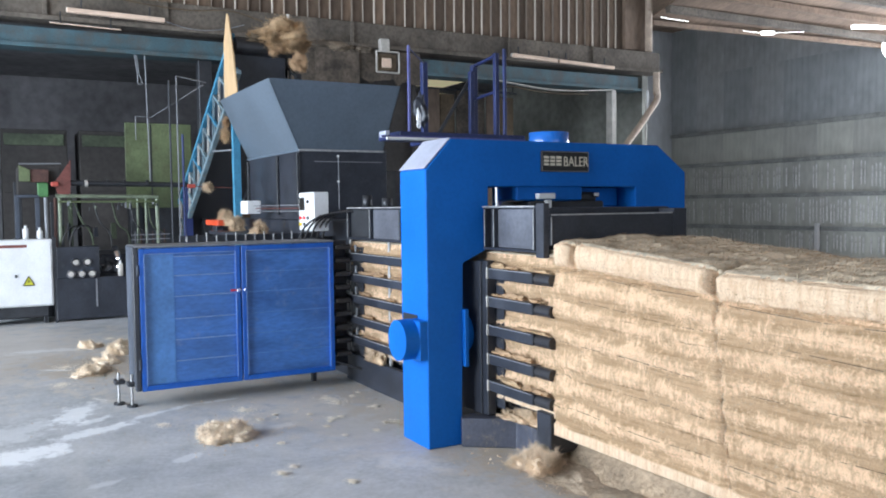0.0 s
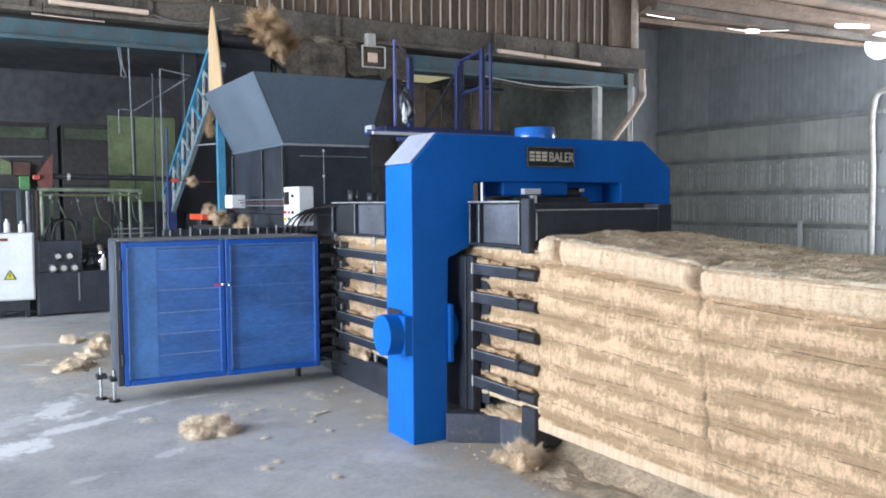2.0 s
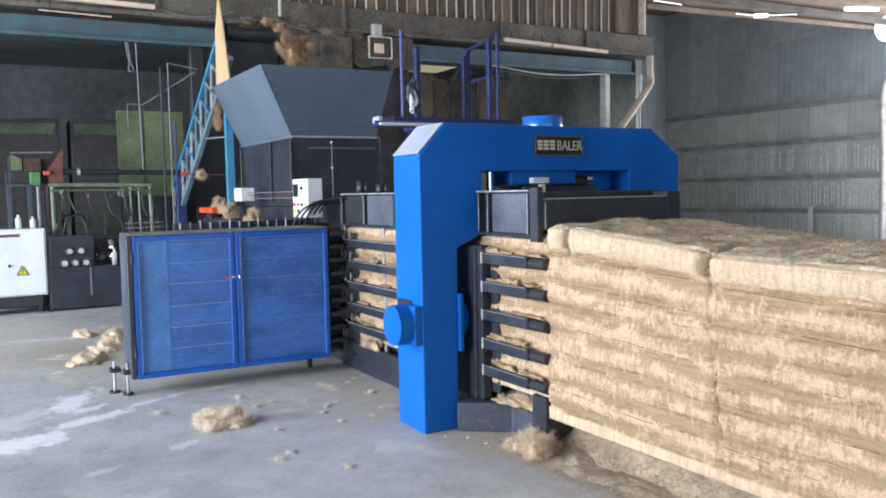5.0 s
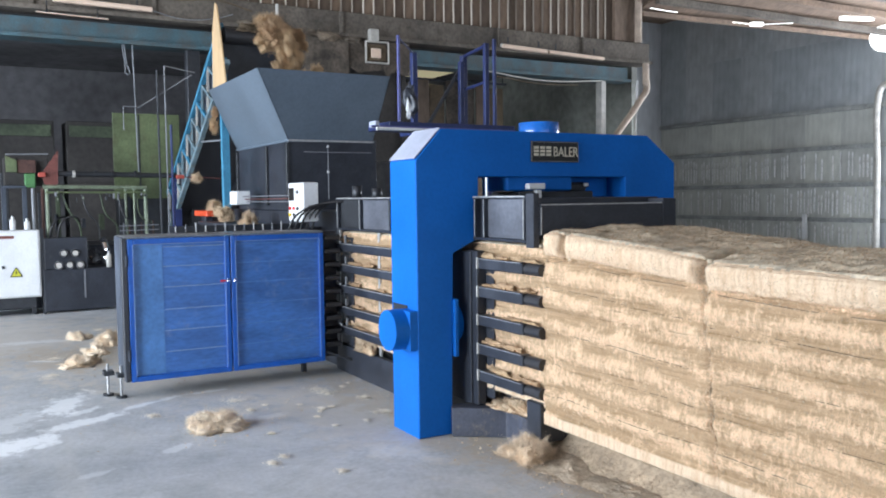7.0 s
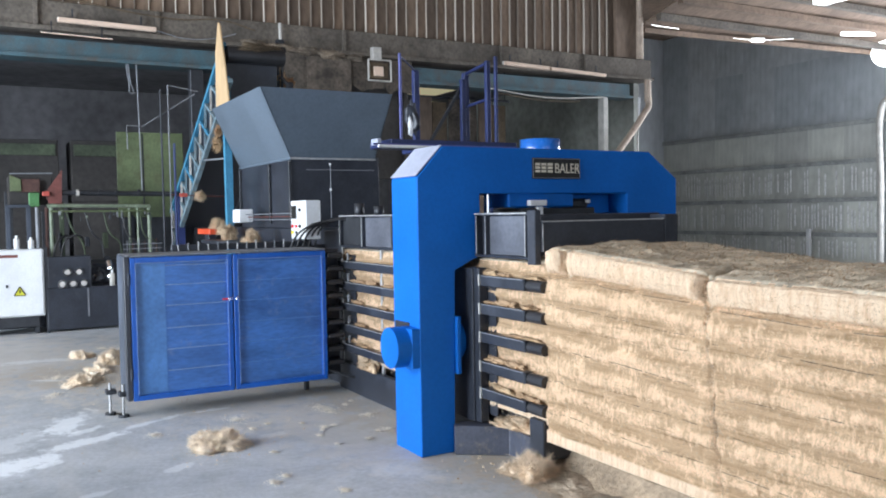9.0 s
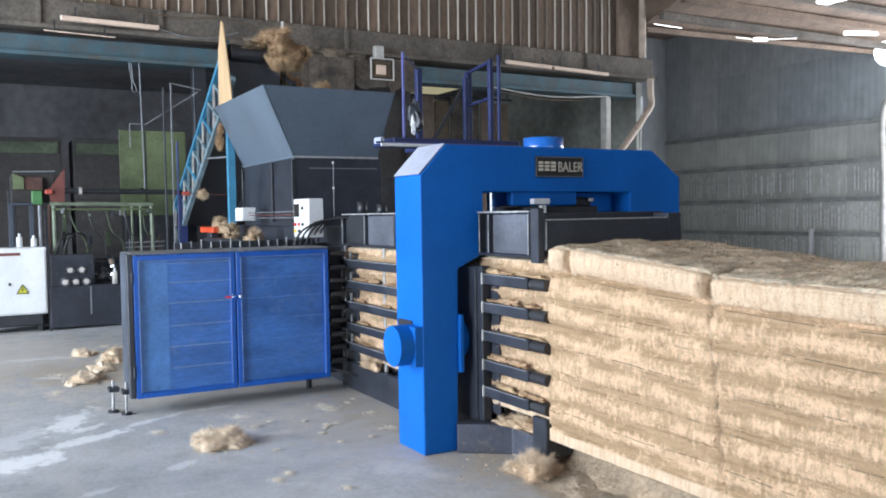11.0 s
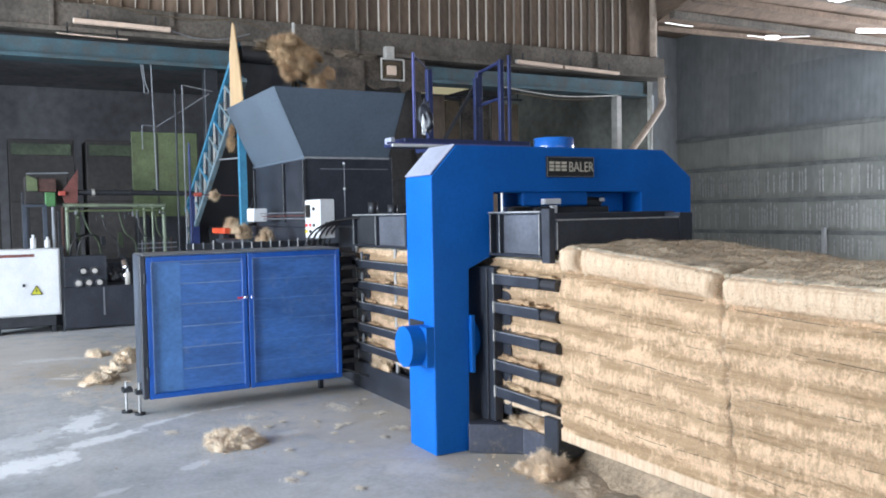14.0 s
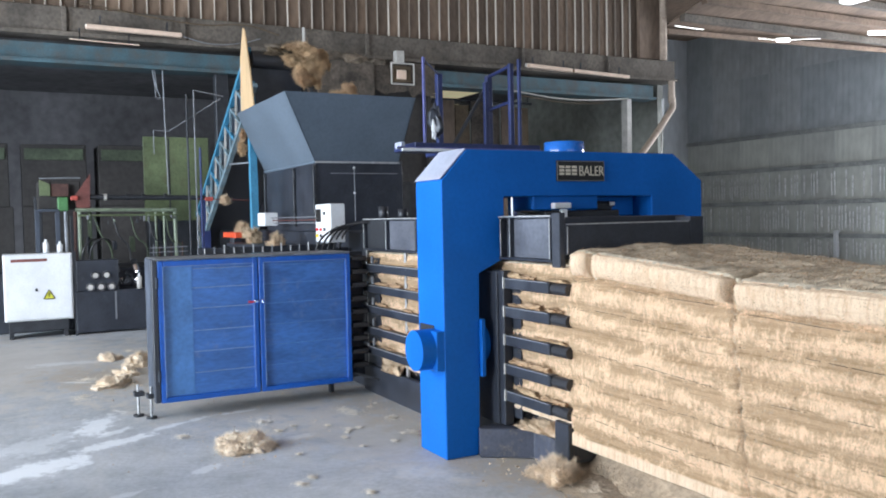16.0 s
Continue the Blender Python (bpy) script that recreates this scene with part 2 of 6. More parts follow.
def floor_material():
    m, t, b = mat_nodes("dusty_concrete")
    N, L = t.nodes, t.links
    co = N.new("ShaderNodeTexCoord")

    def noise_tex(scale, detail, rough, stretch=(1, 1, 1), turn=0):
        mp = N.new("ShaderNodeMapping")
        mp.inputs["Scale"].default_value = stretch
        mp.inputs["Rotation"].default_value = (0, 0, turn)
        L.new(co.outputs["Object"], mp.inputs[0])
        n = N.new("ShaderNodeTexNoise")
        n.inputs["Scale"].default_value, n.inputs["Detail"].default_value, n.inputs["Roughness"].default_value = scale, detail, rough
        L.new(mp.outputs[0], n.inputs["Vector"])
        return n.outputs["Fac"]

    def ramp(fac, stops):
        r = N.new("ShaderNodeValToRGB")
        e = r.color_ramp.elements
        for i, (p, c) in enumerate(stops):
            el = e[i] if i < 2 else e.new(p)
            el.position, el.color = p, (*c, 1)
        L.new(fac, r.inputs[0])
        return r.outputs[0]

    def mix(a, c, fac, mode="MIX"):
        x = N.new("ShaderNodeMix")
        x.data_type, x.blend_type = "RGBA", mode
        if isinstance(fac, float):
            x.inputs[0].default_value = fac
        else:
            L.new(fac, x.inputs[0])
        for s, v in ((6, a), (7, c)):
            if isinstance(v, tuple):
                x.inputs[s].default_value = (*v, 1)
            else:
                L.new(v, x.inputs[s])
        return x.outputs[2]

    broad = ramp(noise_tex(0.55, 7, 0.62), [(0.34, (0.385, 0.408, 0.440)), (0.66, (0.585, 0.602, 0.625))])
    fine = ramp(noise_tex(28, 5, 0.7), [(0.3, (0.72, 0.72, 0.72)), (0.65, (1, 1, 1))])
    col = mix(broad, fine, 0.8, "MULTIPLY")
    patch = ramp(noise_tex(3.4, 7, 0.68), [(0.36, (0.74, 0.75, 0.74)), (0.58, (1, 1, 1))])
    col = mix(col, patch, 0.75, "MULTIPLY")
    drag = ramp(noise_tex(2.2, 6, 0.6, (0.25, 1.6, 1), 0.5), [(0.55, (0, 0, 0)), (0.75, (0.5, 0.5, 0.5))])
    col = mix(col, (0.52, 0.51, 0.49), drag)
    oil = ramp(noise_tex(0.9, 4, 0.55, (1, 1, 1), 1.1), [(0.60, (0, 0, 0)), (0.75, (0.55, 0.55, 0.55))])
    col = mix(col, (0.24, 0.25, 0.27), oil)
    # spilt pale powder: long smears and blots with ragged rims
    warp = N.new("ShaderNodeTexNoise")
    warp.inputs["Scale"].default_value, warp.inputs["Detail"].default_value, warp.inputs["Roughness"].default_value = 4.5, 9, 0.72
    L.new(co.outputs["Object"], warp.inputs["Vector"])
    warm = ((-6.2, -2.6, 0.3, 3.2, 1.5, 0.6), (-2.6, -0.7, 0.5, 1.8, 0.8, 0.5), (-0.9, -0.1, 0.2, 1.7, 0.5, 0.5))
    powder = ((-1.22, -2.36, 2.09, 0.42, 0.16, 0.9), (-1.60, -1.88, 2.09, 0.48, 0.085, 0.8), (-1.93, -1.40, 2.05, 0.40, 0.045, 0.6), (-2.28, -1.90, 2.75, 0.42, 0.12, 0.75), (-2.0, -1.76, 2.3, 0.20, 0.05, 0.6),
              (-1.18, -2.10, 2.2, 0.13, 0.05, 0.6), (-0.68, -1.34, 2.2, 0.18, 0.05, 0.45), (-2.13, -0.80, 1.6, 0.20, 0.035, 0.6), (-1.1, -0.8, 1.7, 0.28, 0.06, 0.3), (-0.38, -1.90, 1.9, 0.15, 0.04, 0.35),
              (-5.6, -1.9, 1.5, 0.5, 0.12, 0.4), (-4.3, -1.88, 1.0, 0.22, 0.04, 0.6), (-1.9, -2.35, 2.2, 0.5, 0.2, 0.35), (0.2, -0.2, 0.6, 0.3, 0.12, 0.25))
    husk = ((1.3, 0.52, 0.0, 2.0, 0.34, 0.45), (0.35, 0.25, 0.6, 0.7, 0.3, 0.3), (-1.3, 0.25, 0.0, 1.6, 0.25, 0.4), (-4.3, -1.5, 0.7, 1.2, 0.5, 0.45))
    smears = [(*k, (0.56, 0.515, 0.455)) for k in warm] + [(*k, (0.38, 0.31, 0.22)) for k in husk] + [(*k, (0.80, 0.83, 0.86)) for k in powder]
    for cx, cy, turn, hl, hw, amount, tint in smears:
        mp = N.new("ShaderNodeMapping")
        mp.vector_type = "TEXTURE"
        mp.inputs["Location"].default_value, mp.inputs["Rotation"].default_value, mp.inputs["Scale"].default_value = (cx, cy, 0), (0, 0, turn), (hl * 1.12, hw * 1.4, 1)
        L.new(co.outputs["Object"], mp.inputs[0])
        flat = N.new("ShaderNodeVectorMath")
        flat.operation = "MULTIPLY"
        flat.inputs[1].default_value = (1, 1, 0)
        L.new(mp.outputs[0], flat.inputs[0])
        ln = N.new("ShaderNodeVectorMath")
        ln.operation = "LENGTH"
        L.new(flat.outputs[0], ln.inputs[0])
        ma = N.new("ShaderNodeMath")
        ma.operation = "MULTIPLY_ADD"
        L.new(warp.outputs["Fac"], ma.inputs[0])
        ma.inputs[1].default_value = 3.6
        L.new(ln.outputs["Value"], ma.inputs[2])
        rp = ramp(ma.outputs[0], [(0.0, (amount, amount, amount)), (1.0, (0, 0, 0))])
        rm = rp.node
        rm.color_ramp.elements[0].position, rm.color_ramp.elements[1].position = 0.76, 0.91
        dv = N.new("ShaderNodeMath")
        dv.operation = "MULTIPLY"
        dv.inputs[1].default_value = 0.335
        L.new(ma.outputs[0], dv.inputs[0])
        L.new(dv.outputs[0], rm.inputs[0])
        col = mix(col, tint, rp)
    L.new(col, b.inputs["Base Color"])
    rg = ramp(noise_tex(1.3, 5, 0.6), [(0.3, (0.45, 0.45, 0.45)), (0.7, (0.75, 0.75, 0.75))])
    L.new(rg, b.inputs["Roughness"])
    bp = N.new("ShaderNodeBump")
    bp.inputs["Strength"].default_value, bp.inputs["Distance"].default_value = 0.25, 0.008
    L.new(noise_tex(35, 6, 0.7), bp.inputs["Height"])
    L.new(bp.outputs[0], b.inputs["Normal"])
    return m


def bale_material(name, light, dark, bands, z0, z1, x0=0.0, X=1.0, sag=0.0):
    """Pressed coir fibre in layers: a pale folded rim on top, then pale and brown bands that wander, with a stringy grain."""
    m, t, b = mat_nodes(name)
    N, L = t.nodes, t.links
    co = N.new("ShaderNodeTexCoord")

    def tex(scale, detail, rough, stretch=(1, 1, 1)):
        mp = N.new("ShaderNodeMapping")
        mp.inputs["Scale"].default_value = stretch
        L.new(co.outputs["Object"], mp.inputs[0])
        n = N.new("ShaderNodeTexNoise")
        n.inputs["Scale"].default_value, n.inputs["Detail"].default_value, n.inputs["Roughness"].default_value = scale, detail, rough
        L.new(mp.outputs[0], n.inputs["Vector"])
        return n.outputs["Fac"]

    def calc(op, *vals):
        n = N.new("ShaderNodeMath")
        n.operation = op
        for i, v in enumerate(vals):
            if isinstance(v, (int, float)):
                n.inputs[i].default_value = v
            else:
                L.new(v, n.inputs[i])
        return n.outputs[0]

    def smooth(v, lo, hi):
        n = N.new("ShaderNodeMapRange")
        n.interpolation_type = "SMOOTHSTEP"
        n.inputs[1].default_value, n.inputs[2].default_value = lo, hi
        L.new(v, n.inputs[0])
        return n.outputs[0]

    def blend(fac, c0, c1, mode="MIX"):
        n = N.new("ShaderNodeMix")
        n.data_type, n.blend_type = "RGBA", mode
        for i, v in ((0, fac), (6, c0), (7, c1)):
            if isinstance(v, float):
                n.inputs[i].default_value = v
            elif isinstance(v, tuple):
                n.inputs[i].default_value = (*v, 1)
            else:
                L.new(v, n.inputs[i])
        return n.outputs[2]

    sep = N.new("ShaderNodeSeparateXYZ")
    L.new(co.outputs["Object"], sep.inputs[0])
    full = calc("SUBTRACT", z1 - z0, calc("MULTIPLY", calc("SUBTRACT", sep.outputs["X"], x0), sag / X))
    h = calc("DIVIDE", calc("SUBTRACT", sep.outputs["Z"], z0), full)
    slow = tex(1.7, 3, 0.5, (1, 1, 0.7))
    hw = calc("MULTIPLY_ADD", calc("SUBTRACT", slow, 0.5), 0.11, h)
    band = calc("SINE", calc("MULTIPLY", hw, bands * 2 * math.pi))
    blot = tex(8, 7, 0.7, (0.55, 0.55, 1.5))
    tuft = tex(30, 5, 0.72, (1.5, 1.5, 0.42))
    lam = tex(2.2, 8, 0.72, (0.7, 0.7, 26.0))
    fine = tex(120, 5, 0.8, (1.2, 1.2, 0.7))
    # which layers are pale: bands with torn edges
    wide = tex(3.2, 4, 0.6, (0.8, 0.8, 1.6))
    lay = calc("MULTIPLY_ADD", calc("SUBTRACT", wide, 0.5), 3.0, calc("MULTIPLY_ADD", calc("SUBTRACT", blot, 0.5), 5.0, calc("MULTIPLY_ADD", calc("SUBTRACT", tuft, 0.5), 3.8, calc("MULTIPLY", band, 0.72))))
    low = calc("SUBTRACT", 1.0, smooth(h, 0.060, 0.075))
    rim = smooth(calc("MULTIPLY_ADD", calc("SUBTRACT", tex(9, 4, 0.6), 0.5), 0.02, h), 0.873, 0.887)
    pale = calc("MAXIMUM", smooth(lay, -0.68, 0.80), rim)
    lit = tuple(min(1.0, c * 1.12) for c in light)
    dim = tuple(0.62 * p + 0.38 * q for p, q in zip(light, dark))
    c_pale = blend(smooth(calc("MULTIPLY_ADD", calc("SUBTRACT", blot, 0.5), 0.8, tuft), 0.34, 0.60), dim, lit)
    c_brown = blend(smooth(lam, 0.36, 0.60), dark, tuple(0.40 * p + 0.60 * q for p, q in zip(light, dark)))
    # seams between the pressed sheets: thin dark lines, broken along their length
    seam = calc("MULTIPLY", calc("SUBTRACT", 1.0, smooth(lam, 0.335, 0.395)), calc("SUBTRACT", 1.0, calc("MAXIMUM", rim, low)))
    c_rim = blend(smooth(tex(46, 5, 0.75, (1, 1, 0.10)), 0.36, 0.58), tuple(0.90 * p + 0.10 * q for p, q in zip(light, dark)), (0.92, 0.71, 0.51))
    c = blend(calc("MAXIMUM", rim, low), blend(pale, c_brown, c_pale), c_rim)
    c = blend(calc("MULTIPLY", seam, 0.8), c, tuple(0.55 * k for k in dark))
    c = blend(0.55, c, blend(smooth(fine, 0.25, 0.55), (0.58, 0.54, 0.49), (1.0, 1.0, 1.0)), "MULTIPLY")
    L.new(c, b.inputs["Base Color"])
    b.inputs["Roughness"].default_value = 0.9
    b.inputs["Specular IOR Level"].default_value = 0.12
    bp = N.new("ShaderNodeBump")
    bp.inputs["Strength"].default_value, bp.inputs["Distance"].default_value = 0.75, 0.016
    L.new(calc("MULTIPLY_ADD", lam, 2.8, calc("MULTIPLY_ADD", tuft, 1.9, fine)), bp.inputs["Height"])
    L.new(bp.outputs[0], b.inputs["Normal"])
    return m


FLOOR = floor_material()
PALE, BROWN = (0.815, 0.570, 0.372), (0.42, 0.278, 0.157)
COIR_TOP = surface("dulled_coir_top", (0.64, 0.54, 0.405), 0.95, 0, 0.45, 7.0, 45, 0.6, stretch=(1, 0.5, 1))
COIR = surface("loose_coir", (0.46, 0.305, 0.18), 0.95, 0, 0.3, 9.0, 45, 0.6)
COIR_PALE = surface("pale_coir", (0.80, 0.675, 0.525), 0.95, 0, 0.25, 9.0, 45, 0.6)
COIR_STRAND = surface("pale_bale_strands", (0.70, 0.515, 0.345), 0.95, 0, 0.25, 9.0, 45, 0.4)
COIR_HEAP = surface("fluffed_coir", (0.74, 0.59, 0.43), 0.95, 0, 0.25, 9.0, 45, 0.5)
COIR_DULL = surface("dull_top_strands", (0.46, 0.385, 0.285), 0.95, 0, 0.4, 9.0, 45, 0.4)
COIR_TUFT = surface("brown_loose_coir", (0.60, 0.455, 0.31), 0.95, 0, 0.3, 9.0, 45, 0.6)
WISP = surface("bleached_fibre", (0.86, 0.80, 0.70), 0.9, 0, 0.12, 9.0, 45, 0.2)
COIR_BANK = surface("dull_trodden_coir", (0.41, 0.315, 0.22), 0.95, 0, 0.35, 6.0, 45, 0.5)
COIR_DRIFT = surface("trodden_coir", (0.50, 0.41, 0.31), 0.95, 0, 0.3, 6.0, 45, 0.5)
COIR_FALL = surface("damp_brown_coir", (0.47, 0.325, 0.19), 0.95, 0, 0.35, 7.0, 50, 0.7)
COIR_DARK = surface("brown_coir_dust", (0.13, 0.095, 0.06), 0.95, 0, 0.4, 3.0, 30, 0.5)
DARK_BROWN = surface("dark_blotchy_brown", (0.092, 0.074, 0.058), 0.9, 0, 0.6, 3.5, 20, 0.3)
HUSK_PALE = surface("pale_husk_dust", (0.27, 0.215, 0.16), 0.95, 0, 0.4, 5.0, 30, 0.6)
HUSK = surface("caked_husk_dust", (0.19, 0.155, 0.12), 0.95, 0, 0.35, 4.0, 30, 0.6)

# ---- shapes ----
def box(bm, x0, x1, y0, y1, z0, z1, bevel=0.0, m=None):
    q = bmesh.ops.create_cube(bm, size=1.0)
    vs = q["verts"]
    for v in vs:
        v.co = Vector(((x0 + x1) / 2 + v.co.x * (x1 - x0), (y0 + y1) / 2 + v.co.y * (y1 - y0), (z0 + z1) / 2 + v.co.z * (z1 - z0)))
    if m is not None:
        bmesh.ops.transform(bm, matrix=m, verts=vs)
    if bevel > 0:
        es = list({e for v in vs for e in v.link_edges})
        bmesh.ops.bevel(bm, geom=es, offset=bevel, segments=1, affect="EDGES", profile=0.5)
    return bm


def prism(bm, pts, direction, bevel=0.0):
    """A plate: the polygon pts pushed along direction."""
    vs = [bm.verts.new(p) for p in pts]
    f = bm.faces.new(vs)
    out = bmesh.ops.extrude_face_region(bm, geom=[f])
    top = [g for g in out["geom"] if isinstance(g, bmesh.types.BMVert)]
    bmesh.ops.translate(bm, vec=Vector(direction), verts=top)
    allv = vs + top
    fs = list({fc for v in allv for fc in v.link_faces})
    bmesh.ops.recalc_face_normals(bm, faces=fs)
    if bevel > 0:
        es = list({e for v in allv for e in v.link_edges})
        bmesh.ops.bevel(bm, geom=es, offset=bevel, segments=1, affect="EDGES", profile=0.5)
    return bm


def bar(bm, p0, p1, w, h=None, seg=0, bevel=0.0):
    """A bar from p0 to p1: square in section (w by h), or round with seg sides and diameter w."""
    p0, p1 = Vector(p0), Vector(p1)
    d = p1 - p0
    rot = d.to_track_quat("Z", "Y" if abs(d.normalized().z) < 0.95 else "X").to_matrix().to_4x4()
    m = Matrix.Translation((p0 + p1) / 2) @ rot
    h = h or w
    if seg:
        bmesh.ops.create_cone(bm, cap_ends=True, cap_tris=False, segments=seg, radius1=w / 2, radius2=w / 2, depth=d.length, matrix=m)
    else:
        box(bm, -w / 2, w / 2, -h / 2, h / 2, -d.length / 2, d.length / 2, bevel, m)
    return bm


def mesh_of(name, bm, material):
    me = bpy.data.meshes.new(name)
    bm.to_mesh(me)
    bm.free()
    for mt in (material if isinstance(material, (list, tuple)) else [material]):
        me.materials.append(mt)
    return me


def part(name, bm, material, parent=None, label="", smooth=False):
    me = mesh_of(name, bm, material)
    if smooth:
        for p in me.polygons:
            p.use_smooth = True
    ob = new(name, me)
    if parent is not None:
        ob.parent = parent
    if label:
        ob["label"] = label
    return ob


def thing(name, label, category, group="", kind=""):
    return tagged(new(name), label, category, group, kind)


def B():
    return bmesh.new()


def one_box(name, dims, material, parent=None, label="", bevel=0.004):
    return part(name, box(B(), *dims, bevel), material, parent, label)


def one_bar(name, p0, p1, w, material, parent=None, label="", seg=0, h=None, bevel=0.0):
    return part(name, bar(B(), p0, p1, w, h, seg, bevel), material, parent, label, smooth=False)


def hose(name, pts, r, material, parent, label=""):
    """A bent pipe or cable along pts, as a mesh of round section."""
    cu = bpy.data.curves.new(name, "CURVE")
    cu.dimensions, cu.bevel_depth, cu.bevel_resolution, cu.resolution_u = "3D", r, 2, 6
    sp = cu.splines.new("BEZIER")
    sp.bezier_points.add(len(pts) - 1)
    for bpnt, p in zip(sp.bezier_points, pts):
        bpnt.co = p
        bpnt.handle_left_type = bpnt.handle_right_type = "AUTO"
    tmp = bpy.data.objects.new("tmp", cu)
    me = bpy.data.meshes.new_from_object(tmp)
    bpy.data.objects.remove(tmp)
    me.materials.append(material)
    for p in me.polygons:
        p.use_smooth = True
    ob = new(name, me)
    ob.parent = parent
    if label:
        ob["label"] = label
    return ob


def tuft(bm, size, rng, strands=1500, sub=5, flat=False, thick=0.0022, length=0.3, rough=0.6):
    """One ragged body of loose fibre: a cloudy lump with a torn outline, and fine bent strands standing off it."""
    sx, sy, sz = size
    off = Vector((rng.random() * 60, rng.random() * 60, rng.random() * 60))
    q = bmesh.ops.create_icosphere(bm, subdivisions=sub, radius=1.0)
    skin = []
    for v in q["verts"]:
        d = v.co.copy()
        k = 0.70 + 0.60 * noise.noise(d * 1.3 + off) + rough * (0.36 * noise.noise(d * 3.1 + off) + 0.20 * noise.noise(d * 7.5 + off) + 0.11 * noise.noise(d * 17 + off) + 0.06 * noise.noise(d * 40 + off))
        k = max(0.12, k)
        v.co = Vector((d.x * sx * k, d.y * sy * k, d.z * sz * k))
        if flat:
            v.co.z = max(0.0, v.co.z * 1.5 if d.z > 0 else v.co.z * 0.15)
        skin.append((v.co.copy(), d))
    lo = min(size)
    for i in range(strands):
        p, d = skin[rng.randrange(len(skin))]
        if flat and d.z < -0.2:
            continue
        t = (d * 0.6 + Vector((rng.gauss(0, 1), rng.gauss(0, 1), rng.gauss(0, 0.8))) * 0.6).normalized()
        if flat and p.z < 0.02:
            t.z = abs(t.z) * 0.2
        ln = lo * rng.uniform(0.3, 1.0) * length
        bend = Vector((rng.gauss(0, 1), rng.gauss(0, 1), rng.gauss(0, 1))) * ln * 0.35
        side = t.cross(Vector((rng.gauss(0, 1), rng.gauss(0, 1), rng.gauss(0, 1)))).normalized() * thick
        m_, e = p + t * ln * 0.5 + bend * 0.4, p + t * ln + bend
        a, b_, c_, d_, f = (bm.verts.new(x) for x in (p - side, p + side, m_ + side * 0.7, m_ - side * 0.7, e))
        bm.faces.new((a, b_, c_, d_))
        bm.faces.new((d_, c_, f))
    return bm


# ---- the hall ----
def structure(name, bm, material, label, category=""):
    return tagged(part(name, bm, material), label, category or name.split("_")[0], "", "structure")


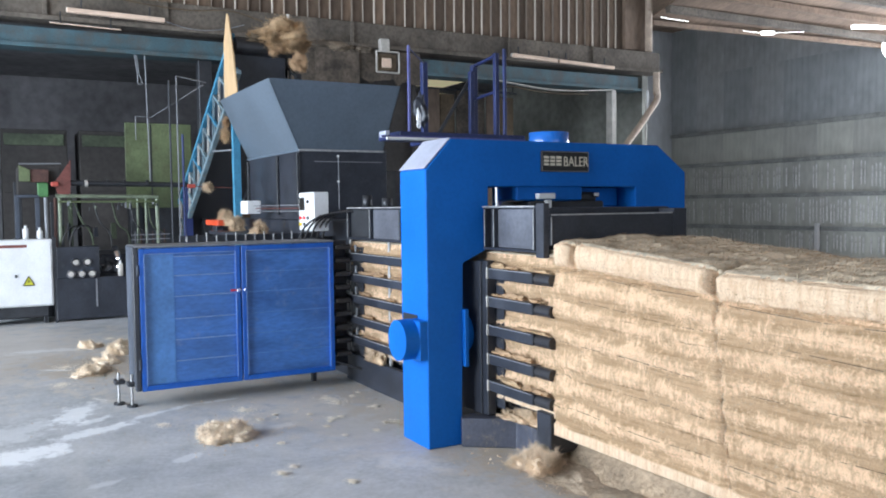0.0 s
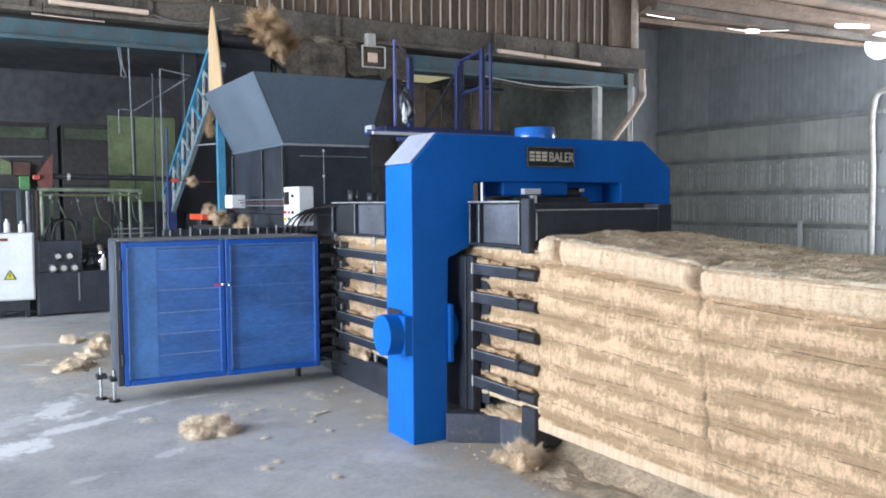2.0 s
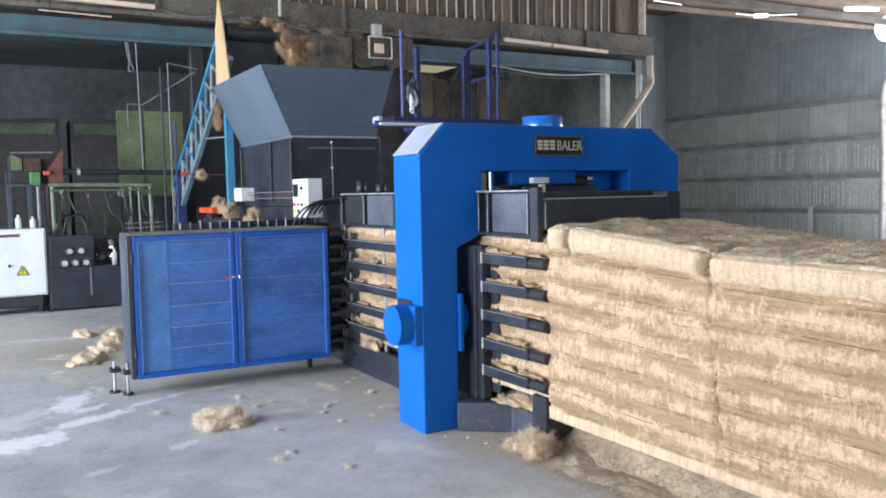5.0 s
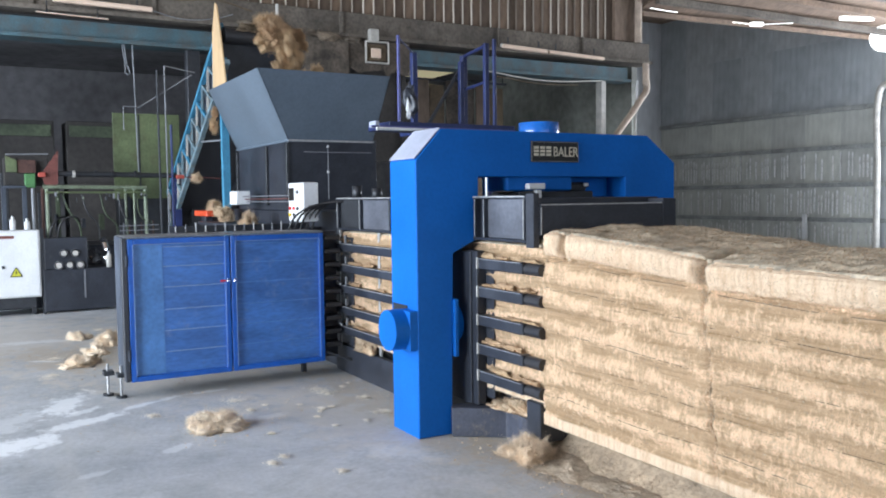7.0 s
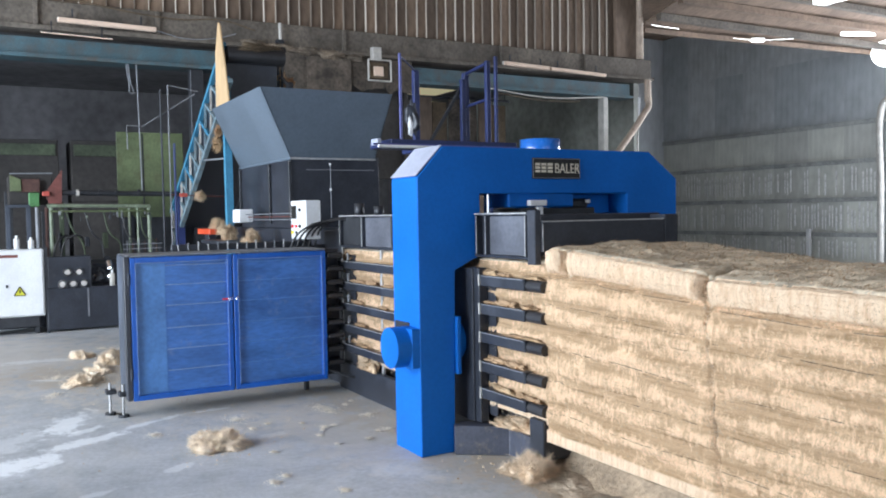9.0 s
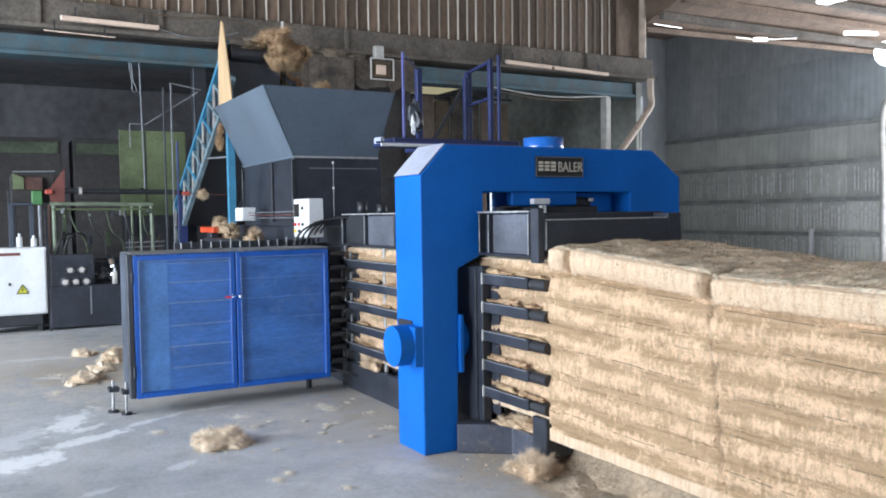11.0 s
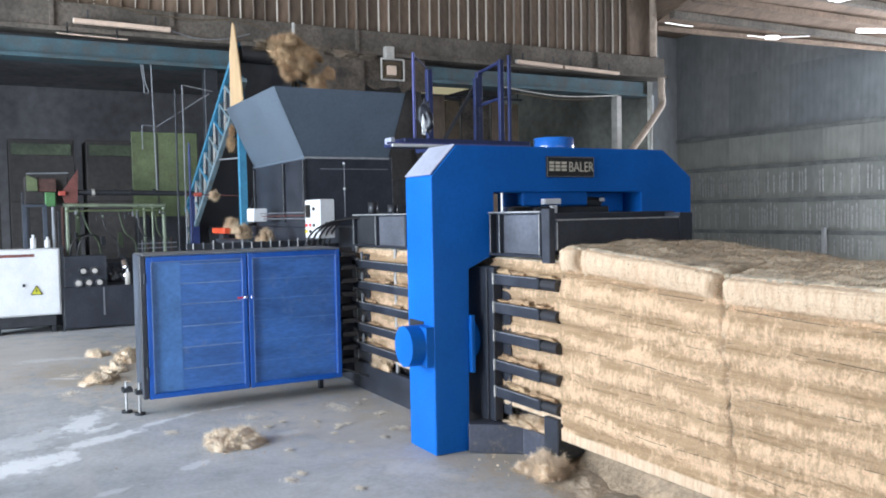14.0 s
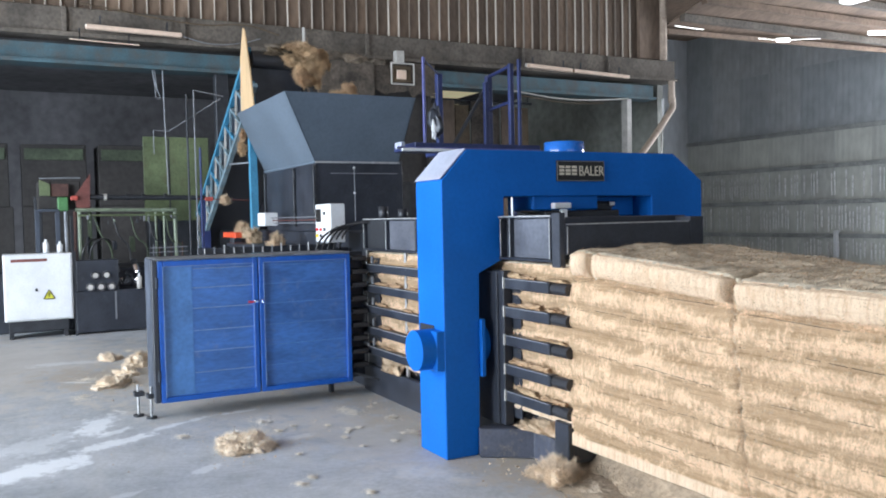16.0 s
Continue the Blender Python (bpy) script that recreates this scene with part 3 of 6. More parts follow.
def build_hall():
    structure("floor", box(B(), -17, 14.3, -11.3, 18.7, -0.3, 0.0), FLOOR, "grey dusty concrete floor with pale drag marks and oil stains")
    structure("ground", box(B(), -120, 120, -120, 120, -0.6, -0.31), FLOOR, "pale trodden yard outside the hall")
    # south wall with a wide doorway
    bm = B()
    box(bm, -17, -7.5, -11.3, -11.1, 0, 7.4)
    box(bm, 3.7, 14.3, -11.3, -11.1, 0, 7.4)
    box(bm, -7.5, 3.7, -11.3, -11.1, 6.4, 7.4)
    structure("wall_south", bm, GREYSHEET, "grey sheet wall with a wide open doorway", "wall")
    bm = B()
    box(bm, 14.1, 14.3, -11.1, -4.2, 0, 7.4)
    box(bm, 14.1, 14.3, 5.2, 18.5, 0, 7.4)
    box(bm, 14.1, 14.3, -4.2, 5.2, 6.0, 7.4)
    structure("wall_east", bm, GREYSHEET, "grey sheet wall with an open doorway", "wall")
    structure("wall_west_far", box(B(), -17, -16.8, 9.95, 18.5, 0, 7.4), GREYSHEET, "grey sheet end wall of the far bay", "wall")
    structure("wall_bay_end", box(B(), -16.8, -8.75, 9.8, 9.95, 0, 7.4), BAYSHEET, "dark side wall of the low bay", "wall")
    structure("wall_west", box(B(), -17, -16.8, -11.1, 9.95, 0, 7.4), DARKWALL, "dark mottled back wall of the low bay", "wall")
    # north wall in ribbed sheet with a doorway added for fill light, girts on the inside
    bm = B()
    box(bm, -17, -8.45, 18.5, 18.7, 0, 7.4)
    box(bm, 1.0, 14.3, 18.5, 18.7, 0, 7.4)
    box(bm, -8.45, 1.0, 18.5, 18.7, 5.9, 7.4)
    wall = structure("wall_north", bm, GREYSHEET, "grey corrugated sheet wall on steel girts, with an added unseen doorway", "wall")
    def corrugated(w, h, pitch=0.19, deep=0.004):
        """A ribbed sheet, w by h, its ribs towards -y."""
        bm = B()
        xs = [(k * pitch + o, d) for k in range(int(w / pitch)) for o, d in ((0, 0), (0.055, 0), (0.085, deep), (0.15, deep), (0.18, 0))]
        cols = [(bm.verts.new((x, -d, 0)), bm.verts.new((x, -d, h))) for x, d in xs] + [(bm.verts.new((w, 0, 0)), bm.verts.new((w, 0, h)))]
        for p, q in zip(cols, cols[1:]):
            bm.faces.new((p[0], q[0], q[1], p[1]))
        return bm

    rn = random.Random(9)
    for z0, z1, mt in ((0.0, 1.79, OLIVESHEET), (1.79, 3.82, OLIVESHEET), (3.82, 5.75, UPPERSHEET), (5.75, 7.39, UPPERSHEET)):
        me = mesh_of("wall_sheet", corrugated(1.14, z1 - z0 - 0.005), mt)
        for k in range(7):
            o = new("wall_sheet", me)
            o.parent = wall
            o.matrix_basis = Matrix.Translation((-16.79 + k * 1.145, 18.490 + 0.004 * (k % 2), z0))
    # thin near-white ribs carry the sheet's highlights in their colour
    rib = mesh_of("sheet_rib", prism(B(), [(-0.036, 0, 0), (0.036, 0, 0), (0.016, -0.016, 0), (-0.016, -0.028, 0)], (0, 0, 1.0)), RIB_HIGHLIGHT)
    for k in range(68):
        x = -16.5 + k * 0.114
        for z0, z1 in ((0.1, 0.74), (0.88, 1.70), (1.88, 2.70)):
            if rn.random() < (0.18 if z0 > 0.5 else 0.45) + (0.25 if z0 > 1.5 and (x < -15.6 or x > -11.2) else 0.0):
                continue
            o = new("sheet_rib", rib)
            o.parent = wall
            zz = z0 + rn.uniform(0, 0.16)
            o.matrix_basis = Matrix.Translation((x + rn.uniform(-0.02, 0.02), 18.462, zz)) @ Matrix.Diagonal((rn.uniform(0.30, 0.75), 1, (z1 - zz) * rn.uniform(0.7, 1.0), 1))
    for i, z in enumerate((0.80, 1.77, 2.80, 3.84)):
        part("girt", box(B(), -16.75, -8.5, 18.38, 18.445, z - 0.06, z + 0.06, 0.005), GIRT, wall, "dark steel girt along the sheet wall")
    hose("door_pipe", [(-8.72, 18.3, 0.0), (-8.72, 18.3, 2.0), (-8.72, 18.3, 4.1), (-8.60, 18.3, 4.32), (-8.3, 18.3, 4.36)], 0.085, GALV, wall, "pale painted pipe post with a bent top")
    one_box("pale_stake", (-10.9, -10.8, 18.2, 18.3, 0.0, 0.95), WHITE, wall, "short pale stake by the wall")
    # roof
    bm = B()
    box(bm, -17, 14.3, -11.3, 18.7, 7.4, 7.5)
    structure("ceiling", bm, ROOFSHEET, "brown sheet roof on purlins", "ceiling")
    # high cladding above the low bay
    up = structure("wall_upper", box(B(), -8.75, -8.6, -11.1, 9.75, 4.66, 7.4), SHEETBROWN, "weathered brown ribbed cladding above the low bay", "wall")
    rib = mesh_of("cladding_rib", prism(B(), [(0, -0.032, 0), (0, 0.032, 0), (0.04, 0.012, 0), (0.04, -0.012, 0)], (0, 0, 1.0)), SHEETRIB)
    rr = random.Random(5)
    sheet = mesh_of("cladding_sheet", box(B(), 0, 0.010, 0, 0.196, 0, 2.70), CLADDING)
    for k in range(71):
        o = new("cladding_sheet", sheet)
        o.parent = up
        o.matrix_basis = Matrix.Translation((-8.598 + 0.004 * (k % 2), -5.0 + k * 0.199, 4.685))
    for k in range(74):
        y = -5.0 + k * 0.199
        if y > 9.1:
            break
        o = new("cladding_rib", rib)
        o.parent = up
        o.matrix_basis = Matrix.Translation((-8.586, y + rr.uniform(-0.012, 0.012), 4.70)) @ Matrix.Diagonal((1, rr.uniform(0.18, 0.45), 2.68, 1))
    one_box("corner_board", (-8.62, -8.50, 9.12, 9.72, 4.72, 7.38), SHEETBROWN, up, "brown corner post of the cladding")
    beam = structure("trim_eave_beam", box(B(), -8.72, -8.38, -11.0, 9.95, 4.32, 4.68, 0.01), OLDBEAM, "dusty brown beam under the cladding", "beam")
    one_box("flange", (-8.74, -8.30, -11.0, 9.96, 4.25, 4.315), OLDBEAM, beam, "", 0.005)
    for y in (-1.6, 0.05, 3.05, 6.2, 8.2):
        one_box("stiffener", (-8.37, -8.33, y - 0.03, y + 0.03, 4.32, 4.67), OLDBEAM, beam, "", 0.004)
    b2 = structure("trim_crane_girder", box(B(), -8.62, -8.42, -11.0, 9.4, 3.92, 4.16, 0.01), TEAL, "faded teal steel girder under the eave", "beam")
    one_box("flange", (-8.72, -8.32, -11.0, 9.4, 3.86, 3.915), TEAL, b2, "", 0.004)
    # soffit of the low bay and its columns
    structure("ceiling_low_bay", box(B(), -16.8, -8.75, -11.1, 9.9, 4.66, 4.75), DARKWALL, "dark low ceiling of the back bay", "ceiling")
    for y in (0.62, 8.72):
        structure("column", box(B(), -8.60, -8.42, y - (0.1 if y < 1 else 0.02), y + 0.1, 0, 3.86, 0.008), GALV if y > 1 else DARKSTEEL, "pale steel column under the girder", "column")
    # purlins of the high roof, seen beyond the cladding's end
    for i, (x, z) in enumerate(((-8.45, 5.22), (-8.0, 5.42), (-7.4, 5.62), (-6.8, 5.80), (-6.0, 6.0), (-5.2, 6.2), (-4.4, 6.4))):
        structure("purlin", box(B(), x - 0.07, x + 0.07, 9.8, 18.45, z, z + 0.14, 0.006) if i else bar(B(), (x, 9.8, z + 0.08), (x, 18.45, z + 0.24), 0.10, 0.09), (OLDBEAM if i % 2 else ROOFSHEET), "dusty brown roof purlin", "purlin")
    bm = B()
    prism(bm, [(-8.6, 9.8, 5.38), (-8.6, 18.48, 5.55), (-3.4, 18.48, 7.02), (-3.4, 9.8, 6.85)], (0, 0, 0.03))
    structure("ceiling_slope", bm, ROOFSHEET, "brown sloping roof sheets over the far bay", "ceiling")


build_hall()


# ---- baler ----
def build_baler():
    baler = thing("baler", "long horizontal baling press in blue and black steel on the floor", "baler")
    # blue press frame
    bm = B()
    outer = [(0, 0), (0, 1.805), (0.19, 2.01), (1.97, 2.01), (2.25, 1.81), (2.25, 0), (2.0, 0), (1.98, 1.2), (1.75, 1.29), (1.75, 1.70),
             (0.47, 1.70), (0.47, 1.29), (0.27, 1.2), (0.25, 0)]
    prism(bm, [(-0.37, y, z) for y, z in outer], (0.37, 0, 0), 0.006)
    fr = part("press_frame", bm, BLUE, baler, "bright blue enamelled portal frame")
    # pale overlay colours the blue chamfer as brightly lit
    bm = B()
    prism(bm, [(-0.368, -0.003, 1.815), (-0.368, 0.185, 2.012), (-0.006, 0.185, 2.012), (-0.006, -0.003, 1.815)], (0, -0.004, 0.004))
    part("chamfer_sheen", bm, LAVENDER, fr, "pale plate painting the bright light on the frame's sloping shoulder")
    # name plate: bars for the maker's mark, the plain word lettered
    one_box("name_plate", (0.001, 0.012, 0.893, 1.306, 1.802, 1.946), PLATE, fr, "black name plate with gold letters", 0.003)
    bm = B()
    box(bm, 0.012, 0.014, 0.90, 1.30, 1.806, 1.810); box(bm, 0.012, 0.014, 0.90, 1.30, 1.938, 1.942)
    box(bm, 0.012, 0.014, 0.897, 0.901, 1.806, 1.942); box(bm, 0.012, 0.014, 1.298, 1.302, 1.806, 1.942)
    part("plate_rim", bm, GREYSTEEL, fr, "thin grey rim")
    bm = B()
    for y0, y1 in ((0.915, 0.955), (0.967, 1.007), (1.019, 1.062)):
        box(bm, 0.012, 0.0155, y0, y1, 1.845, 1.862)
        box(bm, 0.012, 0.0155, y0, y1, 1.869, 1.886)
        box(bm, 0.012, 0.0155, y0, y1, 1.893, 1.910)
    part("maker_mark", bm, GOLD, fr, "plain gold bars of the maker's mark")
    cu = bpy.data.curves.new("lettering", "FONT")
    cu.body, cu.size, cu.extrude, cu.align_x = "BALER", 0.098, 0.0015, "LEFT"
    tmp = bpy.data.objects.new("tmp", cu)
    me = bpy.data.meshes.new_from_object(tmp)
    bpy.data.objects.remove(tmp)
    me.materials.append(GOLD)
    xs = [v.co.x for v in me.vertices]
    k = 0.215 / (max(xs) - min(xs))
    let = new("lettering", me)
    let.parent = fr
    let.matrix_basis = Matrix.Translation((0.0145, 1.078, 1.842)) @ Matrix(((0, 0, 1, 0), (1, 0, 0, 0), (0, 1, 0, 0), (0, 0, 0, 1))) @ Matrix.Diagonal((k, 1, 1, 1))
    let["label"] = "gold raised capital letters"
    # cylinders of the frame
    bm = B()
    bar(bm, (-0.19, 1.105, 1.95), (-0.19, 1.105, 2.09), 0.29, seg=40)
    part("top_cylinder", bm, BLUE_GLOSS, fr, "short glossy blue cylinder head on top", True)
    bm = B()
    bar(bm, (-0.19, 1.105, 2.09), (-0.19, 1.105, 2.094), 0.20, seg=40)
    part("cylinder_cap", bm, CHROME, fr, "bright machined cap")
    bm = B()
    bar(bm, (-0.136, -0.152, 0.71), (-0.136, 0.02, 0.71), 0.265, seg=40)
    part("side_cylinder", bm, BLUE, fr, "blue round cylinder end on the leg")
    bm = B()
    bar(bm, (-0.16, 0.24, 0.72), (-0.16, 0.362, 0.72), 0.27, seg=40)
    part("inner_cylinder", bm, BLUE, fr)
    one_box("flange_plate", (-0.33, 0.03, 0.262, 0.292, 0.52, 0.90), BLUE, fr, "blue square flange plate")
    one_box("cylinder_block", (-0.33, -0.03, 0.72, 1.28, 1.605, 1.71), BLUE, fr, "blue block under the crossbeam", 0.01)
    bm = B()
    bar(bm, (-0.19, 0.93, 1.40), (-0.19, 0.93, 1.62), 0.085, seg=20)
    part("piston_rod", bm, CHROME, fr, "chrome piston rod", True)
    bm = B()
    bar(bm, (-0.12, 0.60, 1.45), (-0.12, 0.60, 1.71), 0.045, seg=12)
    part("guide_rod", bm, CHROME, fr, "thin chrome guide rod")
    one_box("clamp_head", (-0.36, 0.0, 0.80, 1.45, 1.53, 1.60), DARKSTEEL, fr, "", 0.01)
    bm = B()
    box(bm, -0.02, 0.03, 0.86, 1.0, 1.615, 1.655, 0.005)
    part("coupling", bm, WHITE, fr, "pale pink-white coupling")
    one_box("manifold", (-0.34, -0.08, 1.29, 1.46, 1.59, 1.665), DARKSTEEL, fr, "dark manifold under the crossbeam", 0.02)
    one_box("manifold_cap", (-0.075, -0.045, 1.40, 1.45, 1.625, 1.665), CHROME, fr, "small bright fitting", 0.008)
    one_box("rear_web", (-0.36, -0.20, 1.285, 1.748, 1.56, 1.698), BLUE, fr, "blue web plate at the back of the recess", 0.004)
    one_box("cylinder_saddle", (-0.136, -0.003, -0.055, 0.002, 0.582, 0.838), BLUE, fr, "blue saddle behind the cylinder end", 0.004)
    # thin black plate stands in for the shade of a recess
    one_box("recess_shade", (-0.34, -0.138, -0.006, 0.001, 0.560, 0.862), RUBBER, fr, "black plate painted as the shaded recess beside the cylinder", 0.002)
    one_box("fitting", (-0.02, 0.02, 0.93, 0.975, 1.545, 1.61), WHITE, fr, "small white fitting", 0.004)
    # baling channel: side plates, flanges, stiffeners
    ch = one_box("channel_top", (-2.36, 0.60, 0.47, 1.50, 1.30, 1.555), BLACK, baler, "black steel top box of the channel", 0.005)
    for x in (-2.35, -1.86, -1.28, -0.85, 0.005, 0.115, 0.565):
        one_box("stiffener", (x, x + 0.022, 0.425, 0.47, 1.295, 1.56), BLACK, ch, "", 0.003)
    one_box("flange", (-2.36, 0.60, 0.425, 0.475, 1.555, 1.572), BLACK, ch, "", 0.003)
    one_box("lower_flange", (-2.36, 0.60, 0.425, 0.475, 1.285, 1.302), BLACK, ch, "", 0.003)
    one_box("pale_edge", (-2.34, 0.59, 0.421, 0.4245, 1.562, 1.571), PALE_EDGE, ch, "pale edge strip of the flange", 0)
    for x in (0.02, 0.13, 0.575, -1.85, -2.345):
        one_box("pale_edge", (x, x + 0.008, 0.4215, 0.4245, 1.305, 1.55), PALE_EDGE, ch, "", 0)
    one_box("side_sheet", (0.14, 0.56, 0.455, 0.469, 1.305, 1.55), GRIME, ch, "dull grey sheet between stiffeners", 0)
    one_box("side_sheet", (-1.83, -1.30, 0.455, 0.469, 1.305, 1.55), GRIME, ch, "dull grey sheet between stiffeners", 0)
    one_box("side_sheet", (-2.32, -1.88, 0.455, 0.469, 1.305, 1.55), DARKSTEEL, ch, "", 0)
    one_box("channel_bed", (-2.36, 0.74, 0.56, 1.48, 0.10, 0.296), BLACK, baler, "black steel bed under the bale", 0.005)
    bm = B()
    box(bm, 0.655, 0.735, 0.385, 0.430, 1.262, 1.585, 0.004)
    box(bm, 0.605, 0.745, 1.40, 1.515, 0.1, 1.545, 0.004)
    box(bm, 0.605, 0.742, 0.430, 1.40, 1.335, 1.52, 0.004)
    col = part("outlet_collar", bm, BLACK, baler, "black steel collar round the outlet")
    one_box("pale_edge", (0.7425, 0.746, 0.436, 1.39, 1.512, 1.52), PALE_EDGE, col, "", 0)
    one_box("pale_edge", (0.7425, 0.746, 0.434, 0.440, 1.34, 1.50), PALE_EDGE, col, "", 0)
    one_box("outlet_foot", (0.605, 0.745, 0.42, 0.60, 0.09, 0.335), BLACK, baler, "black block at the outlet's foot", 0.006)
    # rails along the side
    for z in (1.17, 0.985, 0.80, 0.61, 0.435):
        bm = B()
        box(bm, -2.36, 0.615, 0.385, 0.45, z - 0.070, z, 0.006)
        r = part("guide_rail", bm, BLACK, baler, "black square steel guide rail")
        bm = B()
        bar(bm, (0.60, 0.43, z - 0.040), (0.768, 0.43, z - 0.040), 0.072, seg=14)
        part("rail_end", bm, RUBBER, r, "round dark rail end")
        one_box("pale_edge", (-2.33, -0.4, 0.3815, 0.3845, z - 0.006, z - 0.001), PALE_EDGE, r, "", 0)
        one_box("end_edge", (0.127, 0.60, 0.3815, 0.3845, z - 0.006, z - 0.001), GREYSTEEL, r, "", 0)
        one_box("end_cap", (0.1135, 0.1255, 0.374, 0.3845, z - 0.068, z + 0.004), GALV, r, "bright bracket edge", 0)
        one_box("bracket", (-2.33, -2.16, 0.37, 0.384, z + 0.0, z + 0.022), PALE_EDGE, r, "", 0.002)
    for z in (1.17, 0.985, 0.80, 0.61, 0.435):
        one_box("stop_lug", (-2.13, -2.112, 0.40, 0.42, z + 0.002, z + 0.07), GREYSTEEL, baler, "bright upright lug on the rail", 0.003)
    one_box("side_post", (-0.03, 0.112, 0.381, 0.45, 0.2, 1.215), BLACK, baler, "black post beside the leg", 0.006)
    one_box("side_post", (-0.37, 0.055, 0.366, 0.384, 0.2, 1.21), BLACK, baler, "black plate beside the leg", 0.004)
    for x in (-1.55, -0.95, -2.37):
        one_box("tie_bar", (x, x + 0.03, 0.452, 0.475, 0.25, 1.29), PALE_EDGE, baler, "thin steel upright behind the rails", 0.003)
    one_box("side_plate", (-2.36, -2.06, 0.4525, 0.4605, 0.25, 1.22), BLACK, baler, "black plate behind the rails", 0)
    one_box("side_plate", (0.062, 0.205, 0.4525, 0.4605, 0.25, 1.19), BLACK, baler, "black plate behind the rails", 0)
    one_box("sill_plate", (-2.40, 0.0, 0.42, 0.47, 0.0, 0.25), BLACK, baler, "black steel sill plate", 0.006)
    bm = B()
    plan = [(-0.02, 0.252), (0.06, 0.215), (0.27, 0.50), (0.49, 0.47), (0.64, 0.47), (0.64, 1.3), (-0.02, 1.3)]
    prism(bm, [(x, y, 0.002) for x, y in plan], (0, 0, 0.19), 0.005)
    part("plinth", bm, PLINTH, baler, "black plinth plate dusted with fibre")
    # main body under the hopper
    one_box("press_box", (-6.6, -2.42, 0.47, 1.50, 0.0, 1.45), BLACK, baler, "black press box", 0.01)
    ct = one_box("feed_chute", (-3.71, -3.69, 0.45, 1.46, 1.45, 2.2), BLACK, baler, "black feed chute under the hopper", 0.003)
    for d in ((-5.56, -3.71, 0.45, 0.47, 1.45, 2.2), (-5.56, -3.71, 1.44, 1.46, 1.45, 2.2), (-5.56, -5.54, 0.47, 1.44, 1.45, 2.2)):
        one_box("chute_plate", d, BLACK, ct, "black chute plate", 0.003)
    for x in (-5.56, -4.4, -3.72):
        one_box("angle", (x, x + 0.05, 0.42, 0.45, 1.5, 2.15), DARKSTEEL, ct, "", 0.003)
    one_box("hatch_edge", (-3.688, -3.68, 0.62, 1.40, 2.055, 2.066), GREYSTEEL, ct, "", 0.002)
    one_bar("latch_rod", (-3.66, 0.88, 1.55), (-3.66, 0.88, 2.1), 0.010, GREYSTEEL, ct, "bright latch rod", 8)
    for z in (1.85, 2.12):
        one_box("latch_knob", (-3.68, -3.65, 0.868, 0.892, z - 0.012, z + 0.012), PALE_EDGE, ct, "", 0.006)
    # hopper: four thin plates
    bl, br, bb, bf = 0.45, 1.42, -5.60, -3.69
    tl, tr, tb, tf = 0.05, 1.50, -5.31, -3.39
    zb, zt = 2.19, 2.86
    hop_faces = ([(bb, bl, zb), (bf, bl, zb), (tf, tl, zt), (tb, tl, zt)], [(bf, bl, zb), (bf, br, zb), (tf, tr, zt), (tf, tl, zt)],
                 [(bf, br, zb), (bb, br, zb), (tb, tr, zt), (tf, tr, zt)], [(bb, br, zb), (bb, bl, zb), (tb, tl, zt), (tb, tr, zt)])
    for i, (f, d) in enumerate(zip(hop_faces, ((0, 0.012, 0), (-0.012, 0, 0), (0, -0.012, 0), (0.012, 0, 0)))):
        if i == 0:
            hop = part("hopper", prism(B(), f, d), SLATE, baler, "slate grey steel feed hopper")
        else:
            part("hopper_side", prism(B(), f, d), SLATE, hop, "slate grey sloping hopper plate")
    for d in ((-5.62, -3.68, 0.44, 0.46, 2.165, 2.19), (-5.62, -3.68, 1.41, 1.43, 2.165, 2.19), (-3.72, -3.68, 0.46, 1.41, 2.165, 2.19)):
        one_box("base_angle", d, SLATE, hop, "", 0.003)
    bm = B()
    bar(bm, (bf + 0.01, bl, zb - 0.012), (bf + 0.01, br, zb - 0.012), 0.02)
    part("hopper_seam", bm, PALE_EDGE, hop, "ragged pale weld seam")
    # hoses and lugs on top of the channel
    for i in range(5):
        hose("hydraulic_hose", [(-2.5, 0.02 + 0.055 * i, 1.29), (-2.45, 0.06 + 0.055 * i, 1.40 + 0.010 * i), (-2.40, 0.17 + 0.05 * i, 1.485 + 0.008 * i), (-2.32, 0.36 + 0.03 * i, 1.530 + 0.006 * i), (-2.22, 0.52 + 0.01 * i, 1.535)], 0.010, RUBBER, baler, "black hydraulic hose")
    for x, h in ((-2.28, 0.13), (-1.86, 0.1)):
        bm = B()
        bar(bm, (x, 0.60, 1.55), (x, 0.60, 1.55 + h), 0.09, seg=14)
        part("pump_dome", bm, DARKSTEEL, baler, "small dark dome on the channel", True)


build_baler()


